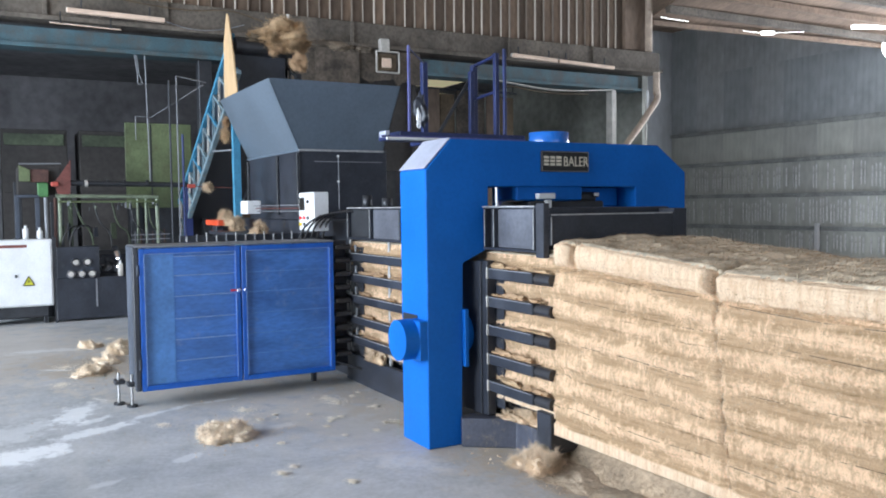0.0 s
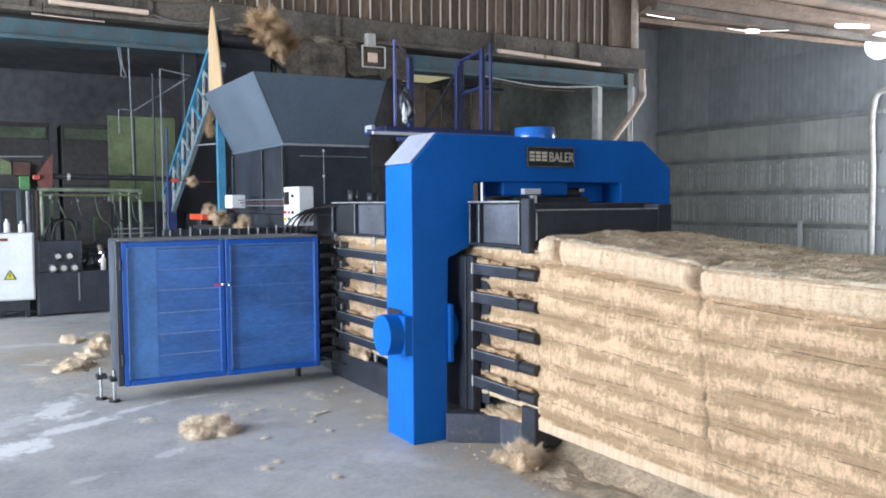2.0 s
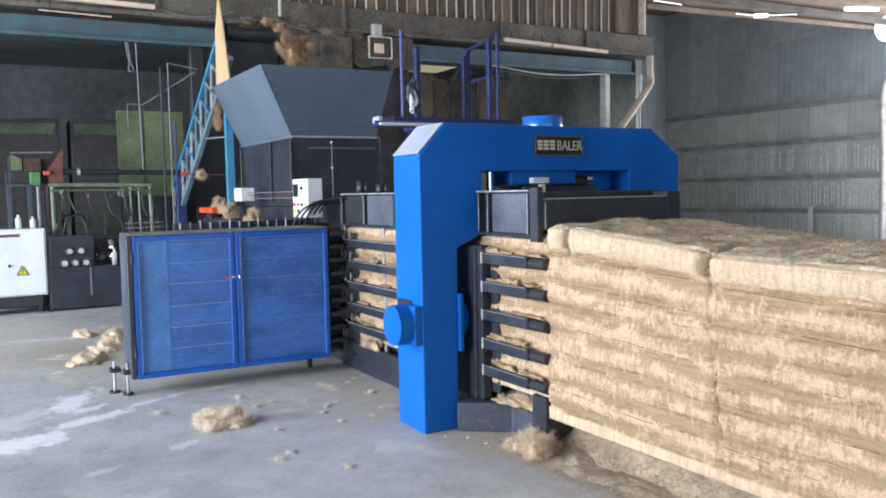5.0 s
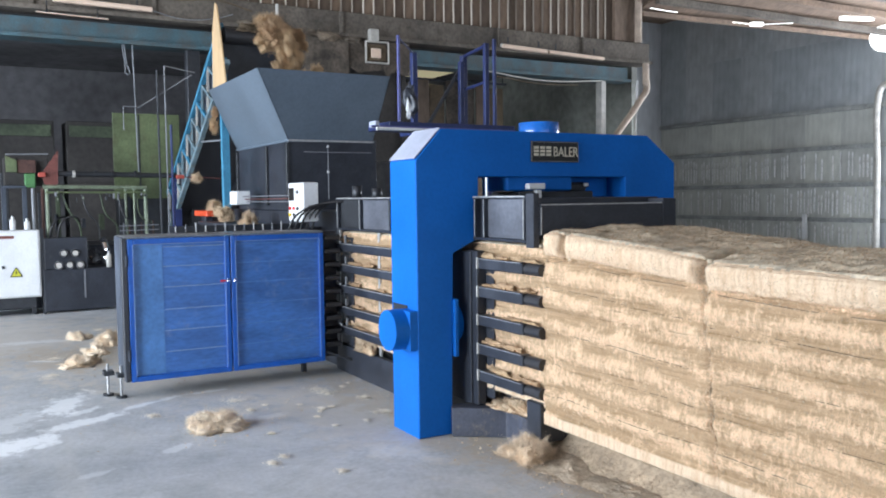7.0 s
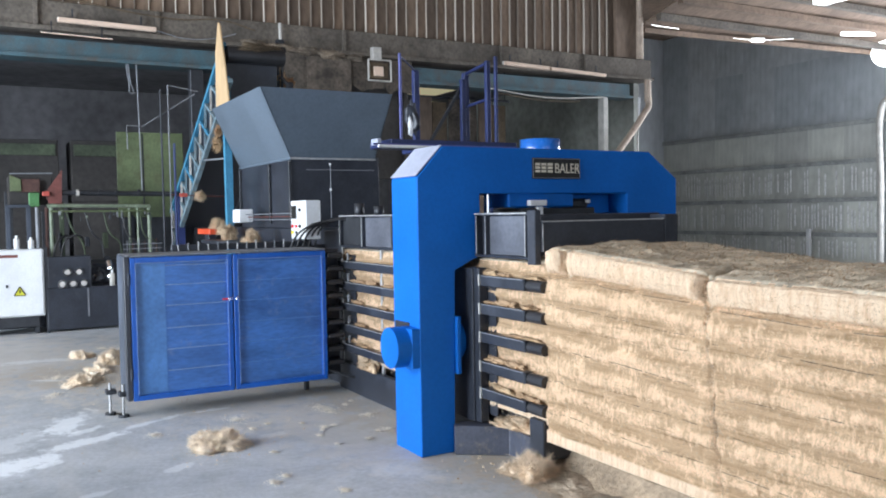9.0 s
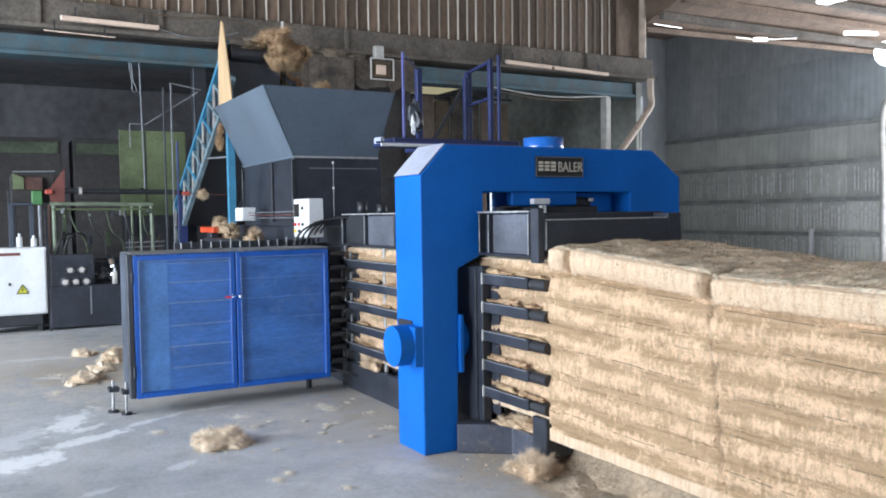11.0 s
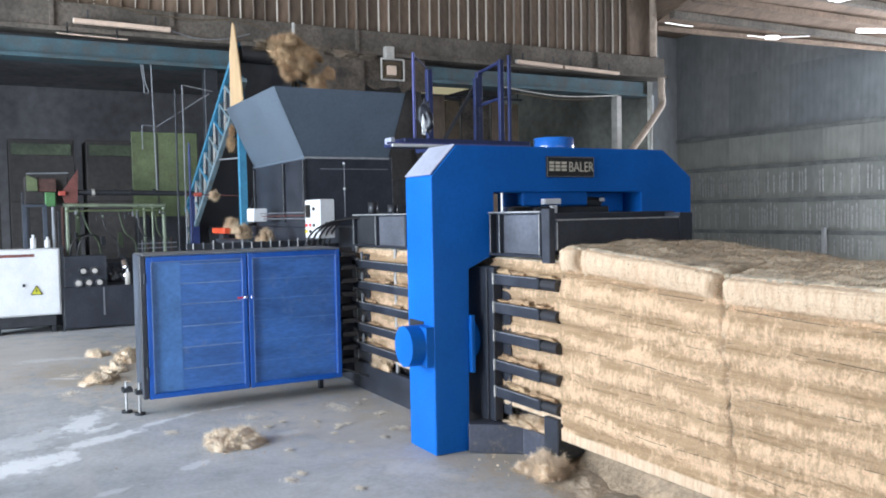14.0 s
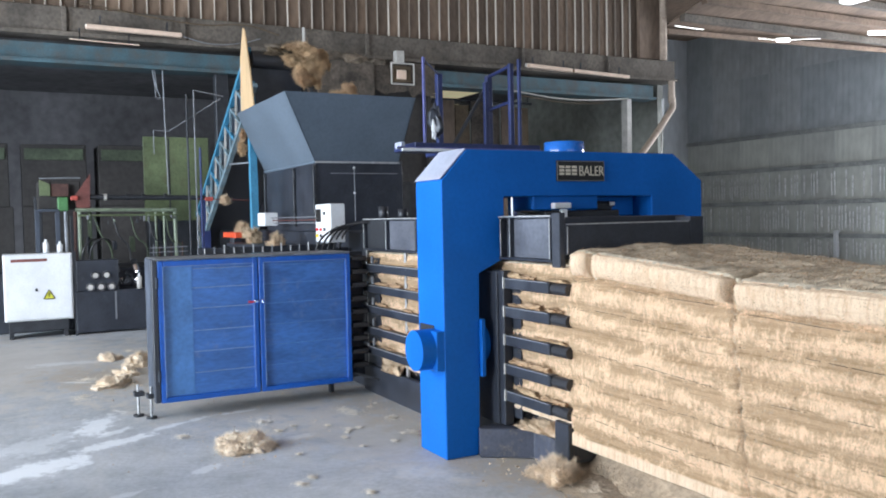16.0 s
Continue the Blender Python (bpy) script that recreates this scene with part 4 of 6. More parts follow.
# ---- tying unit with its blue guard doors ----
def build_tie_unit():
    unit = thing("tying_unit", "wire tying unit behind blue guard doors on adjustable feet", "tying machine")
    x = -2.13
    one_box("cabinet", (-2.58, -2.19, -1.40, 0.18, 0.17, 1.24), BLACK, unit, "black cabinet frame", 0.006)
    one_box("side_panel", (-2.50, -2.18, -1.46, -1.43, 0.16, 1.285), BLUEGREY, unit, "dull dark grey steel side panel", 0.005)
    one_box("side_stile", (-2.20, -2.11, -1.465, -1.425, 0.15, 1.28), BLACK, unit, "", 0.004)
    one_box("top_plate", (-2.58, -2.12, -1.44, 0.20, 1.275, 1.289), GREYSTEEL, unit, "pale grey top plate", 0.003)
    for n, (y0, y1) in enumerate(((-1.42, -0.625), (-0.615, 0.195))):
        door = one_box("guard_door", (x - 0.02, x - 0.006, y0 + 0.03, y1 - 0.03, 0.18, 1.24), BLUE_SHEET, unit, "blue sheet guard door", 0.002)
        w = 0.042
        for nm, d in (("stile", (x - 0.02, x + 0.02, y0, y0 + w, 0.145, 1.27)), ("stile", (x - 0.02, x + 0.02, y1 - w, y1, 0.145, 1.27)),
                      ("door_rail", (x - 0.02, x + 0.02, y0 + w, y1 - w, 0.145, 0.145 + w)), ("door_rail", (x - 0.02, x + 0.02, y0 + w, y1 - w, 1.27 - w, 1.27))):
            one_box(nm, d, BLUE_TUBE, door, "blue square tube", 0.004)
        # thin pale strips paint the highlight along the tubes' inner edges
        for yy in (y0 + w - 0.007, y1 - w + 0.001):
            one_box("tube_highlight", (x + 0.0205, x + 0.0225, yy, yy + 0.006, 0.19, 1.225), BLUE_HIGHLIGHT, door, "painted highlight along the tube's edge", 0)
        one_box("tube_highlight", (x + 0.0205, x + 0.0225, y0 + w, y1 - w, 1.224, 1.229), BLUE_HIGHLIGHT, door, "painted highlight along the tube's edge", 0)
        if n == 0:
            # creases coloured pale as painted highlights
            for z in (0.36, 0.53, 0.70, 0.88, 1.045, 1.2):
                one_box("crease", (x - 0.008, x + 0.001, y0 + 0.27, y1 - w, z - 0.004, z + 0.004), BLUE_HIGHLIGHT, door, "", 0.002)
            one_box("plain_strip", (x - 0.007, x - 0.003, y0 + w, y0 + 0.265, 0.19, 1.225), BLUE_STRIP, door, "paler plain strip of the sheet", 0)
            for z in (0.36, 1.1):
                bm = B()
                bar(bm, (x + 0.015, y0 - 0.010, z - 0.042), (x + 0.015, y0 - 0.010, z + 0.042), 0.024, seg=12)
                part("hinge", bm, BLUEGREY, door, "steel barrel hinge")
            one_box("latch", (x + 0.02, x + 0.035, y1 - 0.03, y1 + 0.005, 0.893, 0.917), CHROME, door, "bright latch", 0.004)
            one_box("latch_tag", (x + 0.02, x + 0.026, y1 - 0.085, y1 - 0.035, 0.897, 0.912), RED, door, "small red tag", 0.002)
        else:
            # fainter painted highlights on this door's creases
            for z in (0.36, 0.53, 0.70, 0.88, 1.045, 1.2):
                one_box("crease", (x - 0.008, x - 0.003, y0 + w, y1 - w, z - 0.003, z + 0.003), BLUE_STRIP, door, "", 0)
            one_box("latch_keep", (x + 0.02, x + 0.04, y0 + 0.015, y0 + 0.04, 0.89, 0.92), CHROME, door, "bright latch keep", 0.003)
    for xx, y in ((-2.42, -1.555), (-2.28, -1.475)):
        bm = B()
        bar(bm, (xx, y, 0.015), (xx, y, 0.26), 0.022, seg=10)
        jack = part("jack_screw", bm, PALE_EDGE, unit, "bright threaded jacking screw")
        bm = B()
        bar(bm, (xx, y, 0.0), (xx, y, 0.018), 0.085, seg=16)
        part("jack_foot", bm, DARKSTEEL, jack, "round steel foot")
        one_box("jack_bracket", (xx - 0.05, xx + 0.05, y - 0.035, y + 0.045, 0.17, 0.205), DARKSTEEL, jack, "", 0.004)
    one_box("far_foot", (-2.46, -2.41, 0.09, 0.13, 0.0, 0.17), DARKSTEEL, unit, "", 0.004)
    # wire guides on the side next to the channel
    for k in range(9):
        z = 0.26 + k * 0.118
        one_box("wire_guide", (-2.30, -2.12, 0.215, 0.36, z, z + 0.042), RUBBER, unit, "black wire guide block", 0.008)
    one_box("guide_post", (-2.32, -2.27, 0.20, 0.38, 0.15, 1.28), BLACK, unit, "black guide post", 0.004)
    # needle lugs along the top
    for k in range(13):
        y = -0.95 + k * 0.085
        one_box("lug", (-2.62, -2.608, y, y + 0.011, 1.29, 1.345 + 0.012 * (k % 3)), (PALE_EDGE if k % 3 != 1 else GREYSTEEL), unit, "upright steel lug", 0.002)
    one_box("lug_rail", (-2.66, -2.625, -1.0, 0.22, 1.29, 1.345), BLACK, unit, "black bar behind the lugs", 0.004)
    one_bar("wire_tube", (-2.14, 0.2, 0.22), (-2.05, 0.42, 0.14), 0.025, DARKSTEEL, unit, "", 8)


build_tie_unit()


def build_control_box():
    cb = thing("control_box", "white operator control box with screen and push buttons", "control box")
    one_box("housing", (-2.86, -2.46, 0.15, 0.295, 1.36, 1.715), WHITE, cb, "white sheet steel housing", 0.008)
    one_box("screen", (-2.83, -2.70, 0.1435, 0.1495, 1.55, 1.67), PLATE, cb, "dark screen", 0.002)
    for i, (x, z, mt) in enumerate(((-2.80, 1.48, RED), (-2.70, 1.48, RED), (-2.60, 1.48, PLATE), (-2.80, 1.42, YELLOW), (-2.70, 1.42, PLATE), (-2.60, 1.63, PLATE))):
        bm = B()
        bar(bm, (x, 0.135, z), (x, 0.15, z), 0.03, seg=12)
        part("push_button", bm, mt, cb)
    bm = B()
    box(bm, -2.4595, -2.4575, 0.20, 0.26, 1.50, 1.507); box(bm, -2.4595, -2.4575, 0.20, 0.25, 1.485, 1.492)
    part("label_bars", bm, GREYSTEEL, cb, "small grey print bars")
    one_box("bracket", (-2.70, -2.62, 0.19, 0.26, 1.289, 1.36), DARKSTEEL, cb, "", 0.003)
    for i in range(3):
        one_bar("conduit", (-2.86, 0.2 + 0.02 * i, 1.60 - 0.03 * i), (-4.6, 0.22 + 0.02 * i, 1.60 - 0.03 * i), 0.010, (RUST if i == 1 else GREYSTEEL), cb, "thin conduit", 8)
    one_box("junction_box", (-4.85, -4.58, 0.14, 0.30, 1.51, 1.66), WHITE, cb, "white junction box on the chute", 0.008)


build_control_box()


def build_platform():
    pl = thing("service_platform", "violet-blue steel service platform with railings above the press", "platform")
    one_box("deck", (-2.45, -2.0, 0.80, 2.15, 2.185, 2.245), NAVY, pl, "dark violet-blue deck", 0.005)
    one_box("deck", (-2.95, -2.452, 1.38, 2.15, 2.185, 2.245), NAVY, pl, "dark violet-blue deck", 0.005)
    one_box("deck_edge", (-1.998, -1.99, 0.62, 2.15, 2.188, 2.205), VIOLET, pl, "paler deck edge", 0)
    one_bar("edge_strip", (-1.972, 0.66, 2.176), (-1.972, 1.27, 2.176), 0.030, WHITE, pl, "white strip along the deck edge", 8)
    one_box("deck_end", (-2.12, -1.99, 0.655, 0.70, 2.19, 2.245), LAVENDER, pl, "pale end plate", 0.006)
    for x, y in ((-2.9, 2.0), (-2.3, 2.05)):
        one_box("support", (x - 0.04, x + 0.04, y - 0.04, y + 0.04, 1.5, 2.185), NAVY, pl, "", 0.004)
    posts = ((-2.2, 1.0, 3.05, 0.024), (-2.2, 1.95, 3.05, 0.046), (-2.02, 1.93, 3.06, 0.03), (-2.85, 1.5, 3.03, 0.06), (-2.8, 2.06, 3.03, 0.06), (-2.72, 1.98, 2.95, 0.05))
    for x, y, z, w in posts:
        one_box("post", (x - w / 2, x + w / 2, y - w / 2, y + w / 2, 2.245, z), VIOLET if w < 0.025 else NAVY, pl, "blue railing post", 0.004)
    one_bar("handrail", (-2.2, 1.95, 3.03), (-2.8, 2.06, 3.02), 0.035, NAVY, pl, "", 10)
    one_bar("handrail", (-2.2, 1.0, 3.03), (-2.85, 1.5, 3.02), 0.016, NAVY, pl, "", 10)
    one_bar("mid_rail", (-2.2, 1.95, 2.68), (-2.8, 2.06, 2.68), 0.03, NAVY, pl, "", 10)
    one_bar("brace", (-2.85, 1.62, 2.25), (-2.8, 2.02, 2.9), 0.03, DARKSTEEL, pl, "dark brace", 0)


build_platform()


# ---- conveyor ----
BELT_Y0, BELT_Y1 = 0.30, 1.06
HEAD = Vector((-5.66, 0.68, 3.62))
SLOPE = Vector((0.857, 0, 0.515)).normalized()


SINK = 0.50


def belt_point(s):
    """A point on the belt, s metres along it from the head: it runs low in the trough and lifts steeply at the end."""
    p = HEAD + SLOPE * s
    p.z -= SINK * min(1.0, max(0.0, -s / 0.6))
    return p


def build_conveyor():
    cv = thing("conveyor", "inclined lattice-sided fibre conveyor in faded blue steel", "conveyor")
    for y in (BELT_Y0, BELT_Y1):
        top0, top1 = HEAD + SLOPE * -6.0, HEAD + SLOPE * 0.05
        lo = Vector((0.25, 0, -0.42))
        for nm, off in (("top_chord", Vector((0, 0, 0.06))), ("bottom_chord", lo)):
            a, b_ = top0 + off, top1 + off
            one_bar(nm, (a.x, y, a.z), (b_.x, y, b_.z), 0.06, (SKYBLUE if nm == "top_chord" else LATTICE) if y < 0.5 else DARKSTEEL, cv, "faded conveyor chord")
        n = 16
        for k in range(n):
            p, q = HEAD + SLOPE * (-6.0 + k * 6.0 / n), HEAD + SLOPE * (-6.0 + (k + 1) * 6.0 / n)
            one_bar("lattice_bar", (p.x, y, p.z + 0.06), (q.x + lo.x, y, q.z + lo.z), 0.036, (LATTICE if k % 3 else SKYBLUE) if y < 0.5 else DARKSTEEL, cv)
            one_bar("lattice_bar", (q.x, y, q.z + 0.06), (p.x + lo.x, y, p.z + lo.z), 0.025, (GALV if k % 2 else LATTICE) if y < 0.5 else DARKSTEEL, cv)
    a, b_ = HEAD + SLOPE * -6.0, HEAD + SLOPE * 0.1
    bm = B()
    k_ = belt_point(-0.6)
    prism(bm, [(a.x, BELT_Y0 + 0.04, a.z - SINK), (k_.x, BELT_Y0 + 0.04, k_.z), (k_.x, BELT_Y1 - 0.04, k_.z), (a.x, BELT_Y1 - 0.04, a.z - SINK)], (0, 0, -0.03))
    prism(bm, [(k_.x, BELT_Y0 + 0.04, k_.z), (b_.x, BELT_Y0 + 0.04, b_.z), (b_.x, BELT_Y1 - 0.04, b_.z), (k_.x, BELT_Y1 - 0.04, k_.z)], (0, 0, -0.03))
    part("belt", bm, RUBBER, cv, "dark rubber belt")
    for y in (BELT_Y0 + 0.035, BELT_Y1 - 0.035):
        part("trough_side", prism(B(), [(a.x, y, a.z + 0.03), (b_.x - 0.15, y, b_.z - 0.06), (b_.x - 0.15, y, b_.z - 0.66), (a.x, y, max(0.02, a.z - 0.66))], (0, 0.01, 0)), BLACK, cv, "dark trough side")
    one_box("head_apron", (-5.64, -5.60, BELT_Y0 + 0.02, BELT_Y1 - 0.1, 3.0, 3.60), BLACK, cv, "dark apron plate under the head", 0.004)
    bm = B()
    bar(bm, (b_.x, BELT_Y0 + 0.02, b_.z - 0.10), (b_.x, BELT_Y1 - 0.02, b_.z - 0.10), 0.2, seg=20)
    part("head_drum", bm, RUBBER, cv, "dark lagged head drum")
    mat = part("caught_fibre", tuft(B(), (0.17, 0.36, 0.075), random.Random(8), 6000, 5, False, 0.0016, 0.5, 0.8), COIR_DARK, cv, "mat of coir caught over the head drum", True)
    mat.location = (b_.x, 0.72, b_.z - 0.01)
    one_box("head_shield", (-5.98, -5.66, BELT_Y0 - 0.01, BELT_Y0 + 0.02, 3.0, 3.72), BLACK, cv, "dark shield at the head", 0.003)
    one_bar("support_post", (-5.55, BELT_Y0, 0), (-5.58, BELT_Y0, 3.3), 0.085, SKYBLUE, cv, "light blue support post")
    one_bar("support_post", (-5.55, BELT_Y1, 0), (-5.55, BELT_Y1, 3.0), 0.085, SKYBLUE, cv, "light blue support post")
    one_bar("support_post", (-8.35, BELT_Y0, 0), (-8.35, BELT_Y0, 1.9), 0.10, NAVY, cv, "dark blue support post")
    one_bar("support_post", (-8.35, BELT_Y1, 0), (-8.35, BELT_Y1, 1.9), 0.10, NAVY, cv, "dark blue support post")
    one_bar("side_rail", (-6.0, 0.12, 2.30), (-5.62, 0.28, 2.30), 0.022, GREYSTEEL, cv, "thin pale rail", 8)
    for k, (x, y, z, w) in enumerate(((-5.95, 0.27, 2.50, 0.12), (-5.85, 0.26, 2.66, 0.09))):
        hang = part("caught_fibre", tuft(B(), (w * 0.5, w * 0.35, w * 0.8), random.Random(70 + k), 3000, 4, False, 0.0011, 1.3, 0.9), (COIR_FALL, COIR)[k % 2], cv, "coir caught in the lattice", True)
        hang.location = (x, y, z)
    bd = B()
    prism(bd, [(-5.88, 0.25, 2.92), (-5.30, 0.25, 2.97), (-5.42, 0.25, 3.4), (-5.62, 0.25, 3.93), (-5.69, 0.25, 3.98), (-5.85, 0.25, 3.62)], (0, 0.02, 0), 0.003)
    part("deflector_board", bd, YELLOWBOARD, cv, "tall yellowish plywood deflector board")


build_conveyor()


# ---- bales ----
def bale(name, x0, x1, y0, y1, z0, z1, seed, label, crown=0.05, strands=9000, rim=True, tilt=0.0, flush="", lean=(0.0, 0.0)):
    """A pressed bale: a rounded block bulging in layers under a folded rim, with its loose fibre as a part; flush names an end still pressed to its neighbour below the rim."""
    rng = random.Random(seed)
    nx, nz, ny = int((x1 - x0) / (0.009 if rim else 0.02)), 130 if rim else 60, 70 if rim else 20
    bm = B()
    r = 0.034 if rim else 0.04
    X, Y, Z = x1 - x0, y1 - y0, z1 - z0

    def shape(p, lift=0.0):
        x, y, z = p
        cy, cz = (y - y0) / Y, (z - z0) / Z
        rt = 0.042 if rim else r
        re = r + 0.030 * max(0.0, min(1.0, (cz - 0.86) / 0.03)) if rim else r
        near = "x0" if x - x0 < x1 - x else "x1"
        tight = near == flush and cz < 0.86
        re = 0.004 if tight else re
        lo, hi = Vector((x0 + re, y0 + r, z0 + 0.01)), Vector((x1 - re, y1 - r, z1 - rt))
        q = Vector((min(max(x, lo.x), hi.x), min(max(y, lo.y), hi.y), min(max(z, lo.z), hi.z)))
        d = Vector((x, y, z)) - q
        p2 = q + d.normalized() * min(d.length, rt if z > hi.z else (r if z > lo.z else 0.01)) if d.length > 1e-6 else q
        ends = min(abs(x - x0), abs(x1 - x))
        layer = math.sin(cz * 8.0 * 2 * math.pi + 0.7 * noise.noise(Vector((x * 1.5, seed, z * 2))))
        n1 = noise.noise(Vector((x * 4, y * 4 + seed, z * 8)))
        n2 = noise.noise(Vector((x * 16, y * 16 + seed, z * 24)))
        n3 = noise.noise(Vector((x * 60, y * 60 + seed, z * 22)))
        b_ = lift
        if cz > 0.88 and rim:
            u = min(1.0, (cz - 0.88) / 0.12)
            b_ += 0.034 * math.sin(math.pi * u) ** 0.6 + 0.007 * n1 + 0.007 * noise.noise(Vector((x * 42, seed, z * 5))) + 0.004 * n3
            b_ -= 0.060 * max(0.0, 1 - ends / 0.07) ** 2
        else:
            b_ += 0.009 * layer + 0.012 * n1 + 0.008 * n2 + 0.007 * n3 - 0.010 * max(0.0, noise.noise(Vector((x * 1.2, seed * 2.0, z * 42))) - 0.25)
            b_ -= 0.014 * max(0.0, 1 - ends / 0.035) ** 2 if rim and not tight else 0.0
            if rim and cz > 0.85:
                b_ -= 0.032 * math.sin(math.pi * (cz - 0.85) / 0.03) if cz < 0.88 else 0
        if rim and cz < 0.07:
            b_ = 0.3 * b_ + 0.006
        nrm = Vector((0, 0, 0))
        if cy < 0.02:
            nrm = Vector((0, -1, 0))
        elif cy > 0.98:
            nrm = Vector((0, 1, 0))
        if cz > 0.985:
            p2.z += crown * math.sin(math.pi * min(1, max(0, cy))) + 0.022 * noise.noise(Vector((x * 3, y * 3, seed))) * min(1, max(0, cy) * 6) + 0.012 * n2 * min(1, max(0, cy) * 8) + lift
        if nrm.length:
            p2 += nrm * b_
        edge = max(0.0, 1 - min(abs(x - x0), abs(x1 - x)) / 0.2)
        if rim:
            p2.x += edge * (0.030 * noise.noise(Vector((z * 2.6, 3.1, 0))) + 0.014 * noise.noise(Vector((z * 11, 8.2, 0))))
        foot = 1 - min(1.0, max(0.0, cz / 0.9))
        p2.x += foot * (lean[0] * max(0.0, 1 - (x - x0) / 0.5) + lean[1] * max(0.0, 1 - (x1 - x) / 0.5))
        p2.z -= tilt * (x - x0) / X * max(0.0, cz) ** 1.2
        return p2

    def face(fn, nu, nv, mi):
        g = [[bm.verts.new(shape(fn(i / nu, j / nv))) for j in range(nv + 1)] for i in range(nu + 1)]
        for i in range(nu):
            for j in range(nv):
                f = bm.faces.new((g[i][j], g[i + 1][j], g[i + 1][j + 1], g[i][j + 1]))
                f.material_index = mi

    face(lambda u, v: (x0 + X * u, y0, z0 + Z * v), nx, nz, 0)
    face(lambda u, v: (x0 + X * u, y0 + Y * v, z1), nx, ny, 1)
    face(lambda u, v: (x1, y0 + Y * u, z0 + Z * v), 24, nz, 1)
    face(lambda u, v: (x0, y1 - Y * u, z0 + Z * v), 24, nz, 1)
    face(lambda u, v: (x1 - X * u, y1, z0 + Z * v), 24, 24, 0)
    face(lambda u, v: (x0 + X * u, y1 - Y * v, z0), 8, 8, 0)
    for f in bm.faces:
        if f.material_index == 1 and f.calc_center_median().y < y0 + 0.012:
            f.material_index = 0
    bmesh.ops.remove_doubles(bm, verts=bm.verts, dist=0.002)
    bmesh.ops.recalc_face_normals(bm, faces=bm.faces)
    mt0 = bale_material("pressed_coir", PALE, BROWN, 8.0, z0, z1 if rim else z1 + 0.25 * Z, x0, X, tilt)
    ob = part(name, bm, [mt0, COIR_TOP], None, "", True)
    tagged(ob, label, "bale", "pressed bales")
    verts, faces, mats = [], [], []
    for i in range(strands):
        on_top = rng.random() < 0.5
        if on_top:
            p, n = Vector((rng.uniform(x0 + 0.01, x1 - 0.01), rng.uniform(y0 + 0.03, y1), z1)), Vector((0, 0, 1))
            t = Vector((rng.gauss(0, 1), rng.gauss(0, 1), 0)).normalized() * 0.9 + n * abs(rng.gauss(0, 0.25))
            wgt, wd = (1, 3, 6), rng.uniform(0.001, 0.003)
        else:
            p, n = Vector((rng.uniform(x0 + 0.005, x1 - 0.005), y0, rng.uniform(z0 + (0.07 * Z if rim else 0), z1 - 0.03))), Vector((0, -1, 0))
            t = Vector((rng.gauss(0, 1), 0, rng.gauss(0, 0.8))).normalized() * 0.9 + n * abs(rng.gauss(0, 0.25))
            up = math.sin(8.0 * 2 * math.pi * (p.z - z0) / Z) > -0.1 or (p.z - z0) / Z > 0.88
            wgt, wd = (9, 2, 0) if up else (2, 8, 2), rng.uniform(0.0007, 0.0018)
            if rim and i % 9 == 0:
                end = "x0" if flush == "x1" or (flush == "" and rng.random() < 0.5) else "x1"
                p.x = x0 + abs(rng.gauss(0, 0.018)) if end == "x0" else x1 - abs(rng.gauss(0, 0.018))
                t.x *= 2.2
        p = shape(p)
        t = t.normalized() * rng.uniform(0.010, 0.038 if on_top else 0.026) * (1.0 if rim else 2.2)
        if not rim:
            wgt = (4, 5, 3)
        s = t.cross(n + Vector((0.3, 0.2, 0.1))).normalized() * wd
        k = len(verts)
        verts += [p - s - n * 0.003, p + s - n * 0.003, p + t]
        faces.append((k, k + 1, k + 2))
        mats.append(rng.choices((0, 1, 2), wgt)[0])
    me = bpy.data.meshes.new("loose_fibre")
    me.from_pydata([tuple(v) for v in verts], [], faces)
    for mt in (COIR_STRAND, COIR, COIR_DULL):
        me.materials.append(mt)
    me.polygons.foreach_set("material_index", mats)
    fb = new("loose_fibre", me)
    fb.parent = ob
    tagged(fb, "loose coir strands on the bale", "", "", "stuff")
    if rim:
        for f_ in (0.85, 0.71, 0.50, 0.33, 0.17):
            z = z0 + Z * f_
            pts = [tuple(shape((x0 + X * u, y0, z + 0.006 * math.sin(7 * u + 9 * f_))) + Vector((0, 0.001, 0))) for u in (0.03, 0.15, 0.3, 0.45, 0.6, 0.75, 0.9, 0.98)]
            hose("baling_wire", pts, 0.0016, COIR_DARK, ob, "thin brown baling wire sunk in the fibre")
    return ob


